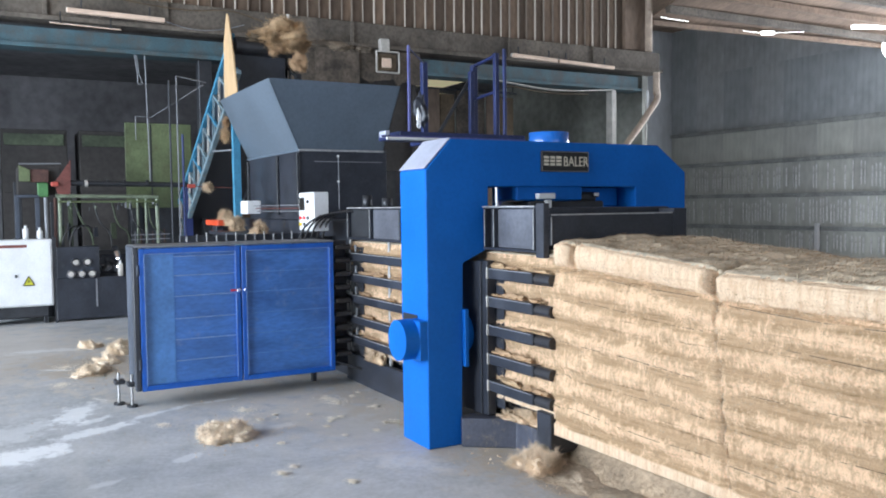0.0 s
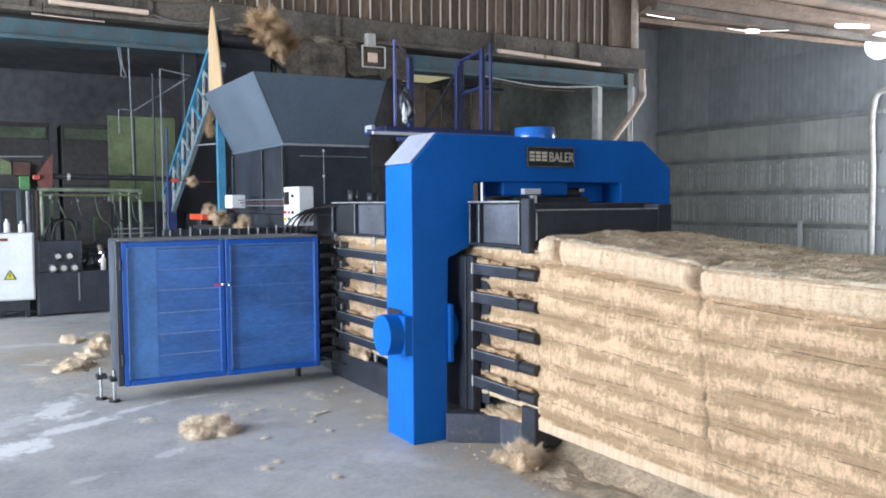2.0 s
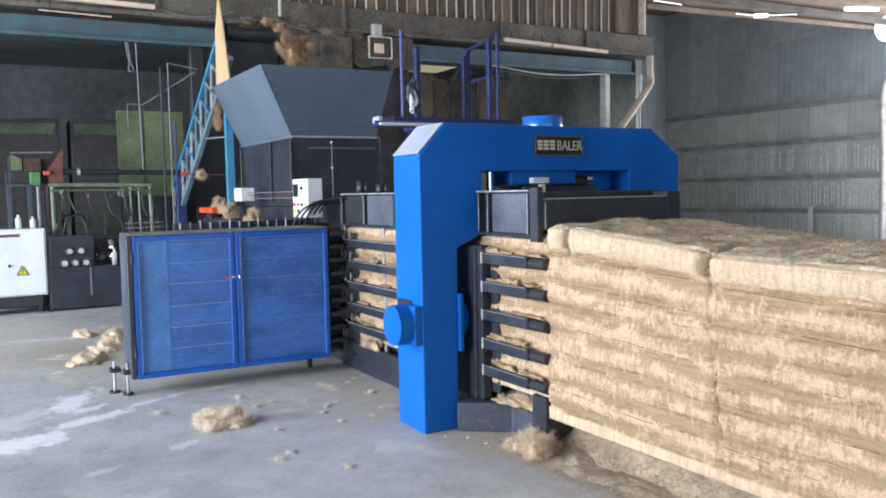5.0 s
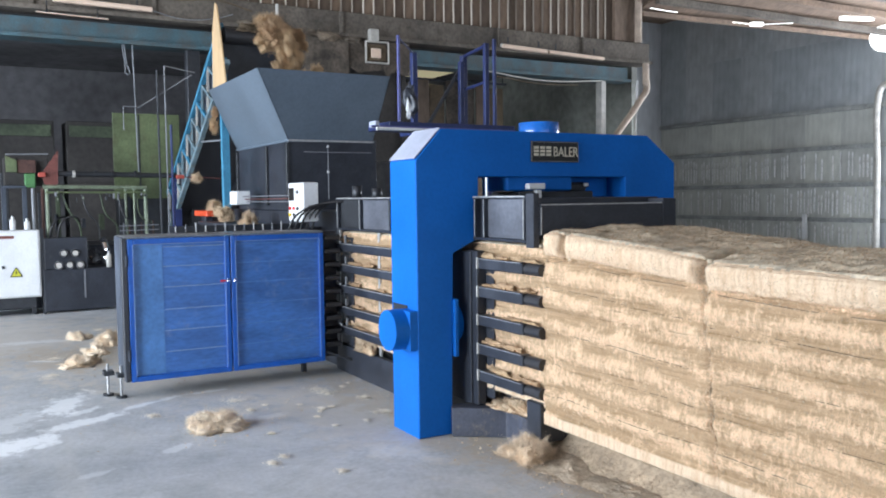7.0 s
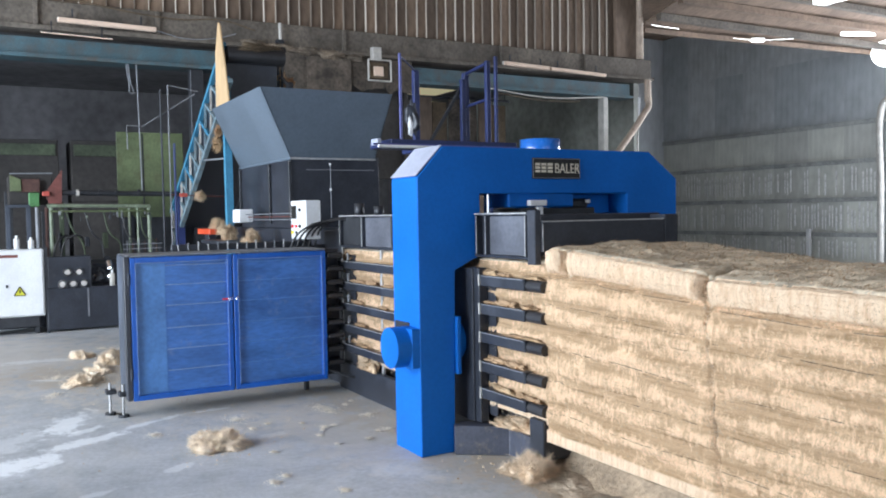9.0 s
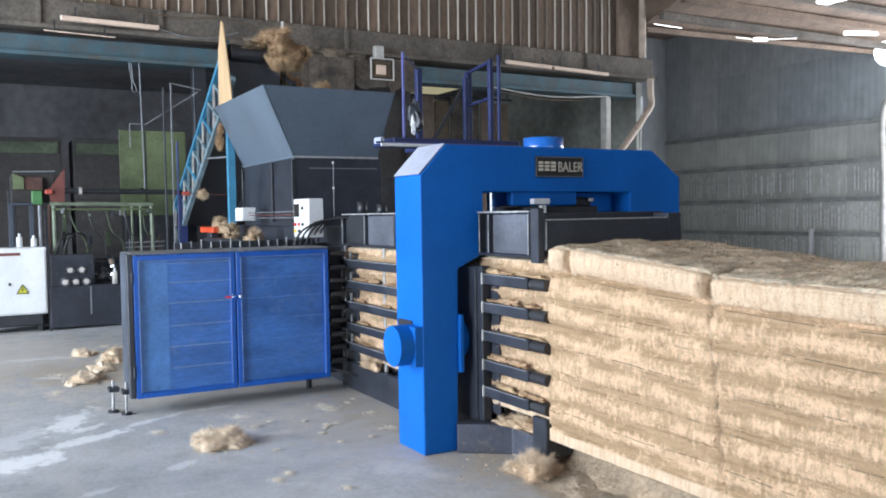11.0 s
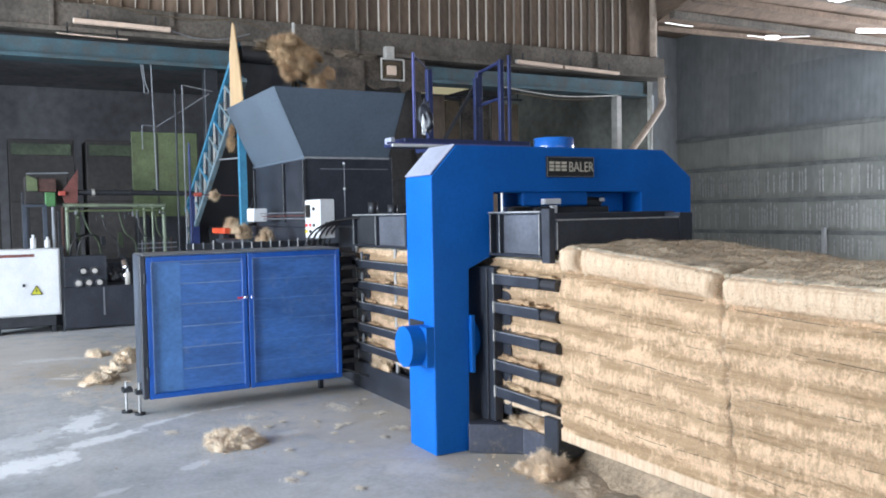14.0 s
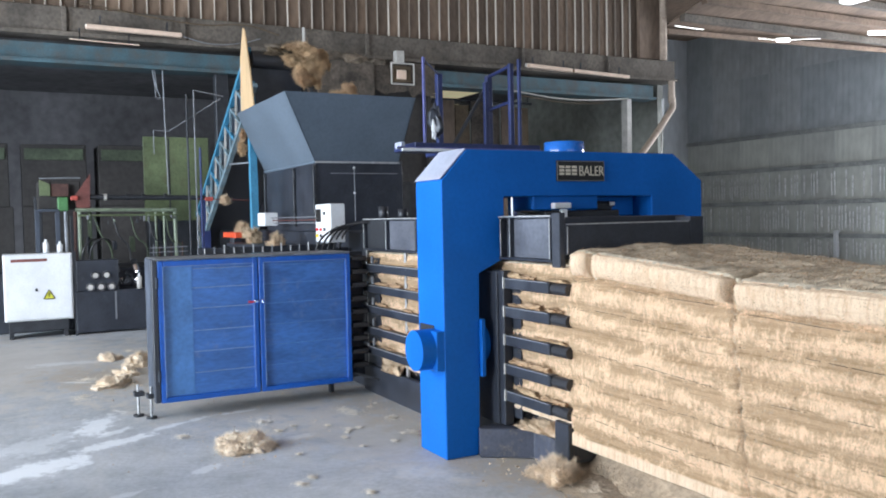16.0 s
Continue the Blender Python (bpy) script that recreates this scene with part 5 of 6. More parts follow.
def build_bales():
    bale("coir_bale", -2.36, 0.925, 0.462, 1.485, 0.297, 1.275, 3, "pressed coir bale still held in the baler's channel", 0.0, 16000, False)
    bale("coir_bale", 0.74, 0.945, 0.435, 1.50, 0.205, 1.362, 4, "tail end of a pressed coir bale at the outlet", 0.02, 4000, True, 0.0, "x1")
    bale("coir_bale", 0.942, 1.985, 0.435, 1.52, 0.205, 1.365, 4, "pale pressed coir bale pushed out of the baler", 0.008, 34000, True, 0.085, "x0", (0.0, 0.10))
    bale("coir_bale", 1.966, 3.30, 0.44, 1.52, 0.203, 1.262, 8, "pale pressed coir bale in line behind another", 0.045, 40000, True, 0.02, "", (0.10, 0.0))
    # an added, unseen table that carries the pushed-out bales
    tb = thing("added_table", "added low run-out table, unseen under the bales", "table")
    # brown plate colour lightens the dark gap below the bales
    one_box("table_plate", (0.75, 3.35, 0.80, 1.46, 0.15, 0.188), COIR_TOP, tb, "plate coloured fibre brown to lighten the shade under the bales", 0.004)
    for x in (1.0, 2.1, 3.1):
        one_box("leg", (x - 0.04, x + 0.04, 0.92, 1.0, 0, 0.15), DARKSTEEL, tb, "", 0.004)
        one_box("leg", (x - 0.04, x + 0.04, 1.30, 1.38, 0, 0.15), DARKSTEEL, tb, "", 0.004)


build_bales()


# ---- fibre on the floor and the machine ----
def heap(name, x, y, z, size, seed, label, strands=700, mats=COIR):
    rng = random.Random(seed)
    bm = tuft(B(), size, rng, strands * 20, 5, True, 0.0011, 0.55, 0.6)
    for v in bm.verts:
        if v.co.z < 0:
            v.co.z = 0.0
    ob = part(name, bm, mats, None, "", True)
    ob.location = (x, y, z)
    return tagged(ob, label, "fibre", "loose fibre heaps")


def build_litter():
    """Crumbs and wisps of fibre strewn over the floor along the machine."""
    rng = random.Random(51)
    verts, faces = [], []
    spots = [(-1.3, 0.3, 1.1, 0.16, 150), (1.0, 0.45, 0.9, 0.18, 200), (0.3, 0.25, 0.5, 0.2, 45), (-2.0, -0.4, 0.8, 0.5, 50), (-4.3, -1.5, 0.9, 0.35, 260), (-1.0, -1.0, 0.4, 0.3, 90), (-2.0, -1.4, 1.5, 0.8, 60), (2.2, 0.35, 0.9, 0.2, 200)]
    for cx, cy, sx, sy, n in spots:
        for i in range(n):
            x, y = cx + rng.gauss(0, sx * 0.6), cy + rng.gauss(0, sy * 0.7)
            a, ln, w = rng.uniform(0, 6.3), rng.uniform(0.004, 0.022), rng.uniform(0.0012, 0.004)
            dx, dy = math.cos(a) * ln, math.sin(a) * ln
            nx_, ny_ = -math.sin(a) * w, math.cos(a) * w
            k = len(verts)
            h = rng.uniform(0.002, 0.012)
            verts += [(x - nx_, y - ny_, 0.001), (x + nx_, y + ny_, 0.001), (x + dx * 0.5, y + dy * 0.5, h), (x + dx, y + dy, 0.001)]
            faces += [(k, k + 1, k + 2), (k, k + 2, k + 3), (k + 1, k + 3, k + 2)]
    me = bpy.data.meshes.new("fibre_litter")
    me.from_pydata(verts, [], faces)
    me.materials.append(COIR_TUFT)
    tagged(new("fibre_litter", me), "crumbs and wisps of coir strewn on the concrete", "fibre", "", "stuff")


build_litter()


def strands_lying(verts, faces, rng, x, y, z, ln, w):
    a = rng.uniform(0, 6.3)
    d = Vector((math.cos(a), math.sin(a), rng.uniform(0, 0.15))) * ln
    s = Vector((-math.sin(a), math.cos(a), 0)) * w
    p = Vector((x, y, z))
    m_ = p + d * 0.5 + Vector((rng.gauss(0, 0.15), rng.gauss(0, 0.15), 0.1)) * ln
    k = len(verts)
    verts += [tuple(v) for v in (p - s, p + s, m_ + s * 0.8, m_ - s * 0.8, p + d)]
    faces += [(k, k + 1, k + 2, k + 3), (k + 3, k + 2, k + 4)]


def wisp(x, y, w, seed):
    """A thin wisp: a tangle of fibres lying on the concrete."""
    rng = random.Random(seed)
    verts, faces = [], []
    for i in range(int(160 + 3200 * w)):
        r = abs(rng.gauss(0, 0.6))
        a = rng.uniform(0, 6.3)
        strands_lying(verts, faces, rng, r * w * 1.5 * math.cos(a), r * w * math.sin(a), rng.uniform(0.001, 0.004 + 0.008 * max(0, 1 - r)), rng.uniform(0.008, 0.03), rng.uniform(0.0012, 0.003))
    me = bpy.data.meshes.new("fibre_wisp")
    me.from_pydata(verts, [], faces)
    me.materials.append(WISP)
    ob = new("fibre_wisp", me)
    ob.location = (x, y, 0)
    tagged(ob, "thin pale wisp of coir on the concrete", "fibre", "", "stuff")


def drift(x, y, sx, sy, h, seed, mat=COIR_DRIFT):
    """A low drift of loose fibre: an uneven carpet with strands all over it."""
    rng = random.Random(seed)
    n = 40
    verts, faces = [], []

    def top(u, v):
        r = math.hypot(u, v)
        k = max(0.0, 1 - r * (1.0 + 0.35 * noise.noise(Vector((u * 2, v * 2, seed)))))
        e = min(1.0, k * 1.6)
        return e * (0.75 * h + min(h, 0.06) * (0.22 * noise.noise(Vector((u * 5, v * 5, seed))) + 0.10 * noise.noise(Vector((u * 14, v * 14, seed)))))

    for i in range(n + 1):
        for j in range(n + 1):
            u, v = 2 * i / n - 1, 2 * j / n - 1
            verts.append((u * sx, v * sy, top(u, v) - 0.002))
    faces = [(i * (n + 1) + j, (i + 1) * (n + 1) + j, (i + 1) * (n + 1) + j + 1, i * (n + 1) + j + 1) for i in range(n) for j in range(n)]
    for i in range(14000):
        u, v = rng.gauss(0, 0.5), rng.gauss(0, 0.5)
        strands_lying(verts, faces, rng, u * sx, v * sy, max(0.001, top(u, v) - 0.002), rng.uniform(0.012, 0.04), rng.uniform(0.0006, 0.0016))
    me = bpy.data.meshes.new("fibre_drift")
    me.from_pydata(verts, [], faces)
    me.materials.append(mat)
    ob = new("fibre_drift", me)
    ob.location = (x, y, 0)
    tagged(ob, "low brown drift of loose coir under the bales", "fibre", "drifts under the bales")


def bank(x0, x1, y0, y1, h, seed):
    """A long soft bank of trodden fibre, steepest along its front."""
    rng = random.Random(seed)
    nx, ny = 200, 26
    verts, faces = [], []

    def top(u, v):
        n = noise.noise(Vector((u * 9, v * 2, seed))) * 0.35 + noise.noise(Vector((u * 40, v * 6, seed))) * 0.15
        w = max(0.0, min(1.0, (v - 0.10 + 0.14 * n) * 1.9)) * min(1.0, u * 14) * min(1.0, (1 - u) * 14)
        return h * w ** 1.3 * (0.92 + 0.12 * n)

    for i in range(nx + 1):
        for j in range(ny + 1):
            verts.append((x0 + (x1 - x0) * i / nx, y0 + (y1 - y0) * j / ny, top(i / nx, j / ny) - 0.002))
    faces = [(i * (ny + 1) + j, (i + 1) * (ny + 1) + j, (i + 1) * (ny + 1) + j + 1, i * (ny + 1) + j + 1) for i in range(nx) for j in range(ny)]
    for i in range(30000):
        u, v = rng.random(), rng.random() ** 1.3
        z = top(u, v)
        if z > 0.002 or rng.random() < 0.3:
            strands_lying(verts, faces, rng, x0 + (x1 - x0) * u, y0 + (y1 - y0) * v, max(0.001, z - 0.002), rng.uniform(0.010, 0.035), rng.uniform(0.0006, 0.0015))
    me = bpy.data.meshes.new("fibre_bank")
    me.from_pydata(verts, [], faces)
    me.materials.append(COIR_BANK)
    for p in me.polygons:
        p.use_smooth = True
    tagged(new("fibre_bank", me), "long soft bank of trodden coir under the bales", "fibre")


def build_heaps():
    bank(0.42, 3.4, 0.40, 0.85, 0.185, 97)
    heap("fibre_tuft", 0.40, 0.55, 0.19, (0.26, 0.07, 0.07), 41, "ragged coir lying on the plinth under the rails", 500, COIR_TUFT)
    heap("fibre_tuft", 0.20, 0.50, 0.19, (0.14, 0.06, 0.03), 42, "thin ragged coir lying on the plinth under the rails", 300, COIR_TUFT)
    heap("fibre_tuft", -0.99, -1.06, 0, (0.19, 0.23, 0.075), 11, "small tuft of pale coir on the floor", mats=COIR_PALE)
    heap("fibre_tuft", -3.95, -1.60, 0, (0.26, 0.20, 0.055), 12, "flat ragged tuft of pale coir on the floor", mats=COIR_PALE)
    heap("fibre_tuft", -4.55, -1.40, 0, (0.28, 0.15, 0.05), 13, "ragged wisp of coir beside the tying unit", 400, mats=COIR_PALE)
    heap("fibre_tuft", -4.98, -1.21, 0, (0.20, 0.17, 0.11), 14, "tuft of coir on the floor", mats=COIR_PALE)
    heap("fibre_tuft", -5.56, -1.44, 0, (0.16, 0.14, 0.06), 15, "flat wisp of coir on the floor", 300, COIR_PALE)
    for k, (x, y, w) in enumerate(((-3.5, -1.89, 0.11), (-4.38, -1.80, 0.13), (-6.14, -1.15, 0.10), (-1.59, -0.02, 0.11), (-1.72, -0.05, 0.07), (-1.67, -0.74, 0.10), (-1.55, -1.37, 0.06), (-1.33, -0.72, 0.03), (-1.08, -0.25, 0.035), (-0.03, -0.97, 0.04), (-0.12, -0.87, 0.03), (0.32, -0.67, 0.03), (-1.25, 0.18, 0.05), (-0.75, 0.12, 0.06))):
        wisp(x, y, w, 60 + k)
    rw = random.Random(15)
    for k in range(12):
        wisp(rw.uniform(-2.0, -0.6), rw.triangular(-0.9, 0.3, 0.2), rw.uniform(0.008, 0.02), 200 + k)
    heap("fibre_tuft", 0.70, 0.38, 0, (0.23, 0.16, 0.085), 17, "brownish coir heap at the outlet's foot", 1500, COIR_HEAP)
    for k, (x, y, sx, sy) in enumerate(((0.94, 0.60, 0.30, 0.24), (1.45, 0.59, 0.40, 0.22), (2.05, 0.62, 0.45, 0.22), (2.75, 0.64, 0.45, 0.22))):
        drift(x, y, sx * 1.3, sy * 1.4, 0.06 if k == 0 else 0.045, 90 + k)
    heap("fibre_tuft", -5.5, 0.25, 1.36, (0.15, 0.12, 0.10), 18, "coir tuft caught on the machine", 400, COIR_TUFT)
    heap("fibre_tuft", -5.98, 0.24, 1.43, (0.16, 0.08, 0.10), 25, "coir tuft on the orange bracket", 500, COIR_TUFT)
    heap("fibre_tuft", -5.30, 0.20, 1.30, (0.10, 0.10, 0.06), 26, "coir tuft on the black rack", 400, COIR_TUFT)
    heap("fibre_tuft", -4.15, 0.15, 1.30, (0.13, 0.10, 0.08), 19, "coir tuft caught on the machine", 400, COIR_TUFT)
    heap("fibre_tuft", -1.75, 0.43, 0.25, (0.26, 0.05, 0.09), 20, "coir spilling over the sill plate", 500, COIR_TUFT)
    heap("fibre_tuft", -0.9, 0.44, 0.25, (0.30, 0.05, 0.05), 22, "coir spilling over the sill plate", 400, COIR_TUFT)
    heap("fibre_tuft", 0.36, 0.52, 0.192, (0.26, 0.07, 0.04), 21, "coir dust on the plinth", 500, COIR_TUFT)


build_heaps()


def build_rail_coir():
    """Coir that has squeezed out between the guide rails and lies on them."""
    rng = random.Random(44)
    mats = (COIR, COIR_FALL, COIR)
    meshes = []
    for k in range(6):
        me = mesh_of("fibre_tuft", tuft(B(), (0.10 + 0.02 * (k % 3), 0.032, 0.030), rng, 900, 4, True, 0.0011, 0.8, 0.7), mats[k % 3])
        for p in me.polygons:
            p.use_smooth = True
        meshes.append(me)
    for z in (1.17, 0.985, 0.80, 0.61, 0.435):
        for x0, x1, n in ((0.12, 0.70, 4), (-2.0, -0.5, 6)):
            for i in range(n):
                if rng.random() < 0.3:
                    continue
                o = new("fibre_tuft", meshes[rng.randrange(6)])
                o.matrix_basis = Matrix.Translation((x0 + (x1 - x0) * (i + rng.uniform(0.2, 0.8)) / n, 0.432, z)) @ Matrix.Diagonal((rng.uniform(0.7, 1.4), 1, rng.uniform(0.4, 1.0), 1))
                tagged(o, "ragged coir squeezed out over the guide rail", "fibre", "coir caught on the rails")


build_rail_coir()


# ---- falling fibre ----
CLUMPS = []


def build_clumps():
    rng = random.Random(31)
    shapes = []
    for k in range(9):
        bm = tuft(B(), (0.31 + 0.05 * (k % 3), 0.23 + 0.03 * (k % 2), 0.14 + 0.02 * (k % 4)), rng, 18000, 5, False, 0.0011, 0.46, 0.7)
        me = mesh_of("fibre_clump", bm, COIR_FALL if k % 3 else COIR)
        for p in me.polygons:
            p.use_smooth = True
        shapes.append(me)
    # seconds at which each clump leaves the belt, and its size
    drops = ((-0.35, 0.55), (-0.02, 0.85), (0.10, 1.25), (0.40, 0.45), (0.95, 0.5), (1.75, 0.6), (2.05, 0.9), (2.25, 1.25), (2.45, 0.9), (2.72, 0.6), (3.3, 0.5), (3.85, 0.6), (4.6, 0.9),
             (5.1, 0.7), (5.6, 0.9), (6.15, 1.0), (6.40, 0.85), (6.65, 0.9), (6.92, 1.0), (7.12, 0.9), (7.38, 0.6), (7.62, 0.7), (7.86, 0.95), (8.1, 0.5),
             (9.9, 0.8), (10.4, 0.9), (10.85, 1.0), (11.2, 1.05), (11.45, 0.8), (11.8, 0.7), (12.08, 1.25), (12.32, 1.0), (12.95, 0.88), (13.48, 0.88), (13.78, 1.2), (14.05, 0.8),
             (14.42, 1.1), (14.78, 1.1), (15.0, 0.7), (15.4, 1.1), (15.72, 0.95), (16.0, 1.0), (16.3, 0.8))
    runs = []
    for t, s in drops:
        runs.append((t, s, 0.0))
        if s >= 0.8:
            runs += [(t + 0.10, s * 0.62, 0.17), (t - 0.09, s * 0.55, -0.14), (t + 0.16, s * 0.45, 0.33)]
    for i, (t, s, side) in enumerate(runs):
        ob = new("fibre_clump", shapes[i % 9])
        ob.scale = (s * 0.9, s * 0.9, s * 0.9)
        tagged(ob, "ragged brown clump of loose coir dropping off the conveyor", "fibre", "falling fibre clumps")
        CLUMPS.append((ob, t - 0.2, s, rng.uniform(0.86, 0.94) + side, rng.uniform(0.9, 1.7), rng.uniform(-1, 1)))


build_clumps()


# ---- the low bay and what hangs there ----
def rod(bm, pts, w, seg=8):
    for p, q in zip(pts, pts[1:]):
        bar(bm, p, q, w, seg=seg)
    return bm


def build_cabinet():
    c = thing("electrical_cabinet", "white electrical cabinet with a yellow warning triangle on a dark stand", "cabinet")
    one_box("body", (-8.6, -8.12, -2.5, -1.63, 0.25, 1.175), WHITE, c, "white enamelled body", 0.01)
    one_box("door", (-8.12, -8.10, -2.48, -1.65, 0.27, 1.155), WHITE, c, "white cabinet door", 0.006)
    one_box("red_tag", (-8.099, -8.096, -2.40, -1.95, 1.07, 1.11), RUST, c, "faded red label strip", 0)
    one_box("lock", (-8.10, -8.085, -2.11, -2.08, 0.66, 0.70), DARKSTEEL, c, "", 0.003)
    bm = B()
    prism(bm, [(-8.098, -2.005, 0.55), (-8.098, -1.875, 0.55), (-8.098, -1.94, 0.665)], (0.003, 0, 0))
    part("warning_triangle", bm, YELLOW_GREEN, c, "yellow warning triangle")
    bm = B()
    for (ya, za), (yb, zb) in (((-2.012, 0.547), (-1.868, 0.547)), ((-1.868, 0.547), (-1.94, 0.672)), ((-1.94, 0.672), (-2.012, 0.547))):
        bar(bm, (-8.096, ya, za), (-8.096, yb, zb), 0.010)
    part("triangle_rim", bm, PLATE, c, "black rim of the warning triangle")
    bm = B()
    prism(bm, [(-8.094, -1.95, 0.605), (-8.094, -1.937, 0.635), (-8.094, -1.93, 0.60), (-8.094, -1.94, 0.57)], (0.002, 0, 0))
    part("black_bolt", bm, PLATE, c, "small black flash mark")
    one_box("stand", (-8.58, -8.14, -2.45, -1.70, 0.10, 0.25), DARKSTEEL, c, "dark stand", 0.006)
    for y in (-2.42, -1.73):
        one_box("foot", (-8.5, -8.2, y - 0.03, y + 0.03, 0, 0.10), DARKSTEEL, c, "", 0.004)
    for y, h in ((-1.95, 0.15), (-1.77, 0.12)):
        b_ = thing("bottle", "small white plastic bottle standing on the cabinet", "bottle", "bottles on the cabinet")
        bm = B()
        bar(bm, (-8.3, y, 1.176), (-8.3, y, 1.176 + h), 0.075, seg=14)
        part("flask", bm, WHITE, b_, "", True)
        bm = B()
        bar(bm, (-8.3, y, 1.176 + h), (-8.3, y, 1.22 + h), 0.035, seg=12)
        part("cap", bm, WHITE, b_, "white cap")


def build_power_unit():
    u = thing("hydraulic_power_unit", "black hydraulic power unit with five round gauges", "hydraulic unit")
    one_box("tank", (-8.7, -8.12, -1.60, -0.66, 0.03, 0.62), BLACK, u, "black oil tank", 0.01)
    one_box("panel", (-8.3, -8.12, -1.58, -1.02, 0.62, 1.06), BLACK, u, "black gauge panel", 0.008)
    for y, z in ((-1.335, 0.84), (-1.185, 0.84), (-1.405, 0.675), (-1.265, 0.675), (-1.125, 0.675)):
        bm = B()
        bar(bm, (-8.12, y, z), (-8.085, y, z), 0.118, seg=20)
        g = part("gauge", bm, CHROME, u, "round chromed pressure gauge")
        bm = B()
        bar(bm, (-8.085, y, z), (-8.082, y, z), 0.075, seg=20)
        part("dial", bm, GALV, g, "pale dial")
    rng = random.Random(4)
    for k in range(9):
        y, z, r = rng.uniform(-1.0, -0.72), rng.uniform(0.66, 1.0), rng.uniform(0.05, 0.1)
        bm = B()
        bar(bm, (-8.3 + rng.uniform(-0.1, 0.1), y, z), (-8.3 + rng.uniform(-0.1, 0.1), y + rng.uniform(-0.1, 0.1), z + r), r, seg=12)
        part("valve", bm, (CHROME if k % 3 == 0 else DARKSTEEL), u, "hydraulic valve")
    for k in range(2):
        hose("pressure_hose", [(-8.2, -1.5 + 0.1 * k, 1.05), (-8.15, -1.45 + 0.12 * k, 1.25 + 0.04 * k), (-8.3, -1.3 + 0.15 * k, 1.35), (-8.6, -1.2 + 0.15 * k, 1.2)], 0.014, RUBBER, u, "black hose")
    one_box("grille", (-8.118, -8.11, -1.08, -1.06, 0.2, 0.6), GREYSTEEL, u, "", 0)
    one_bar("leg", (-8.15, -1.6, 0), (-8.15, -1.6, 1.2), 0.04, DARKSTEEL, u)
    b_ = thing("bottle", "dull whitish plastic bottle beside the power unit", "bottle")
    bm = B()
    bar(bm, (-8.1, -0.745, 0.62), (-8.1, -0.745, 0.80), 0.07, seg=14)
    part("flask", bm, GALV, b_, "", True)
    bm = B()
    bar(bm, (-8.1, -0.745, 0.80), (-8.1, -0.745, 0.85), 0.03, seg=10)
    part("cap", bm, WHITE, b_, "white cap")


def build_old_press():
    p = thing("old_press", "old green and red oxide baling press in the dark bay", "press")
    one_box("base", (-10.4, -8.9, -2.6, 0.1, 0, 0.9), BLACK, p, "black oily base", 0.02)
    one_box("head_frame", (-9.0, -8.52, -2.02, -1.46, 1.80, 2.20), DARKPLATE, p, "dark frame at the head", 0.01)
    part("green_cheek", prism(B(), [(-8.42, -2.0, 1.99), (-8.42, -1.86, 1.99), (-8.42, -1.86, 2.15), (-8.42, -2.0, 2.22)], (-0.03, 0, 0), 0.004), GREEN, p, "faded green cheek plate")
    one_box("rust_cheek", (-8.47, -8.44, -1.855, -1.62, 1.98, 2.16), RUST_DARK, p, "dark rusty plate", 0.004)
    one_box("green_block", (-8.50, -8.40, -1.77, -1.63, 1.77, 1.97), LEAFGREEN, p, "bright green block", 0.012)
    part("red_plate", prism(B(), [(-8.40, -1.35, 1.75), (-8.40, -1.33, 2.30), (-8.40, -1.50, 2.05), (-8.40, -1.56, 1.97), (-8.40, -1.52, 1.82)], (-0.02, 0, 0)), RUST, p, "red oxide triangular plate")
    one_box("red_hub", (-8.395, -8.36, -1.60, -1.50, 1.92, 1.985), ORANGE_DULL, p, "red hub", 0.012)
    one_bar("red_post", (-8.40, -1.56, 0.95), (-8.40, -1.55, 1.76), 0.045, RUST_DARK, p, "dark red post", 8)
    one_bar("top_rail", (-8.42, -2.0, 2.235), (-8.42, -1.46, 2.245), 0.020, GREYSTEEL, p, "thin pale rail", 8)
    for y in (-2.04, -1.78):
        one_box("frame_leg", (-8.45, -8.40, y - 0.03, y + 0.03, 0.9, 1.76), BLUEGREY, p, "dull blue-grey leg", 0.005)
    one_box("frame_head", (-8.45, -8.40, -2.07, -1.75, 1.762, 1.80), BLUEGREY, p, "dull blue-grey crossbar", 0.005)
    for k in range(13):
        one_bar("grating_bar", (-8.30, -0.54 + 0.042 * k, 1.00 + 0.03 * (k % 2)), (-8.30, -0.54 + 0.042 * k, 1.22 + 0.03 * (k % 3)), 0.012, (DARKSTEEL, GREYSTEEL, DARKSTEEL, RUST_DARK)[k % 4], p, "", 6)
    for z in (1.06, 1.13, 1.20):
        one_bar("grating_rail", (-8.29, -0.56, z), (-8.29, 0.0, z + 0.005), 0.014, GREYSTEEL if z > 1.1 else DARKSTEEL, p, "", 6)
    rg = random.Random(33)
    for k in range(16):
        y, z = rg.uniform(-1.45, -0.1), rg.uniform(1.58, 1.72)
        one_box("hook", (-8.30, -8.27, y, y + rg.uniform(0.012, 0.035), z - rg.uniform(0.02, 0.09), z), (DARKSTEEL, PIPEGREEN, GREYSTEEL)[k % 3], p, "", 0.003)
    for k in range(5):
        y = -1.3 + 0.25 * k
        hose("slack_hose", [(-8.33, y, 1.68), (-8.30, y + 0.08, 1.42 - 0.03 * k), (-8.34, y + 0.20, 1.25), (-8.36, y + 0.24, 0.98)], 0.013, RUBBER if k % 2 else DULLGREEN, p, "slack dark hose")
    one_bar("shaft", (-8.45, -1.42, 1.97), (-8.45, 0.45, 1.94), 0.075, DARKSTEEL, p, "long dark shaft", 12)
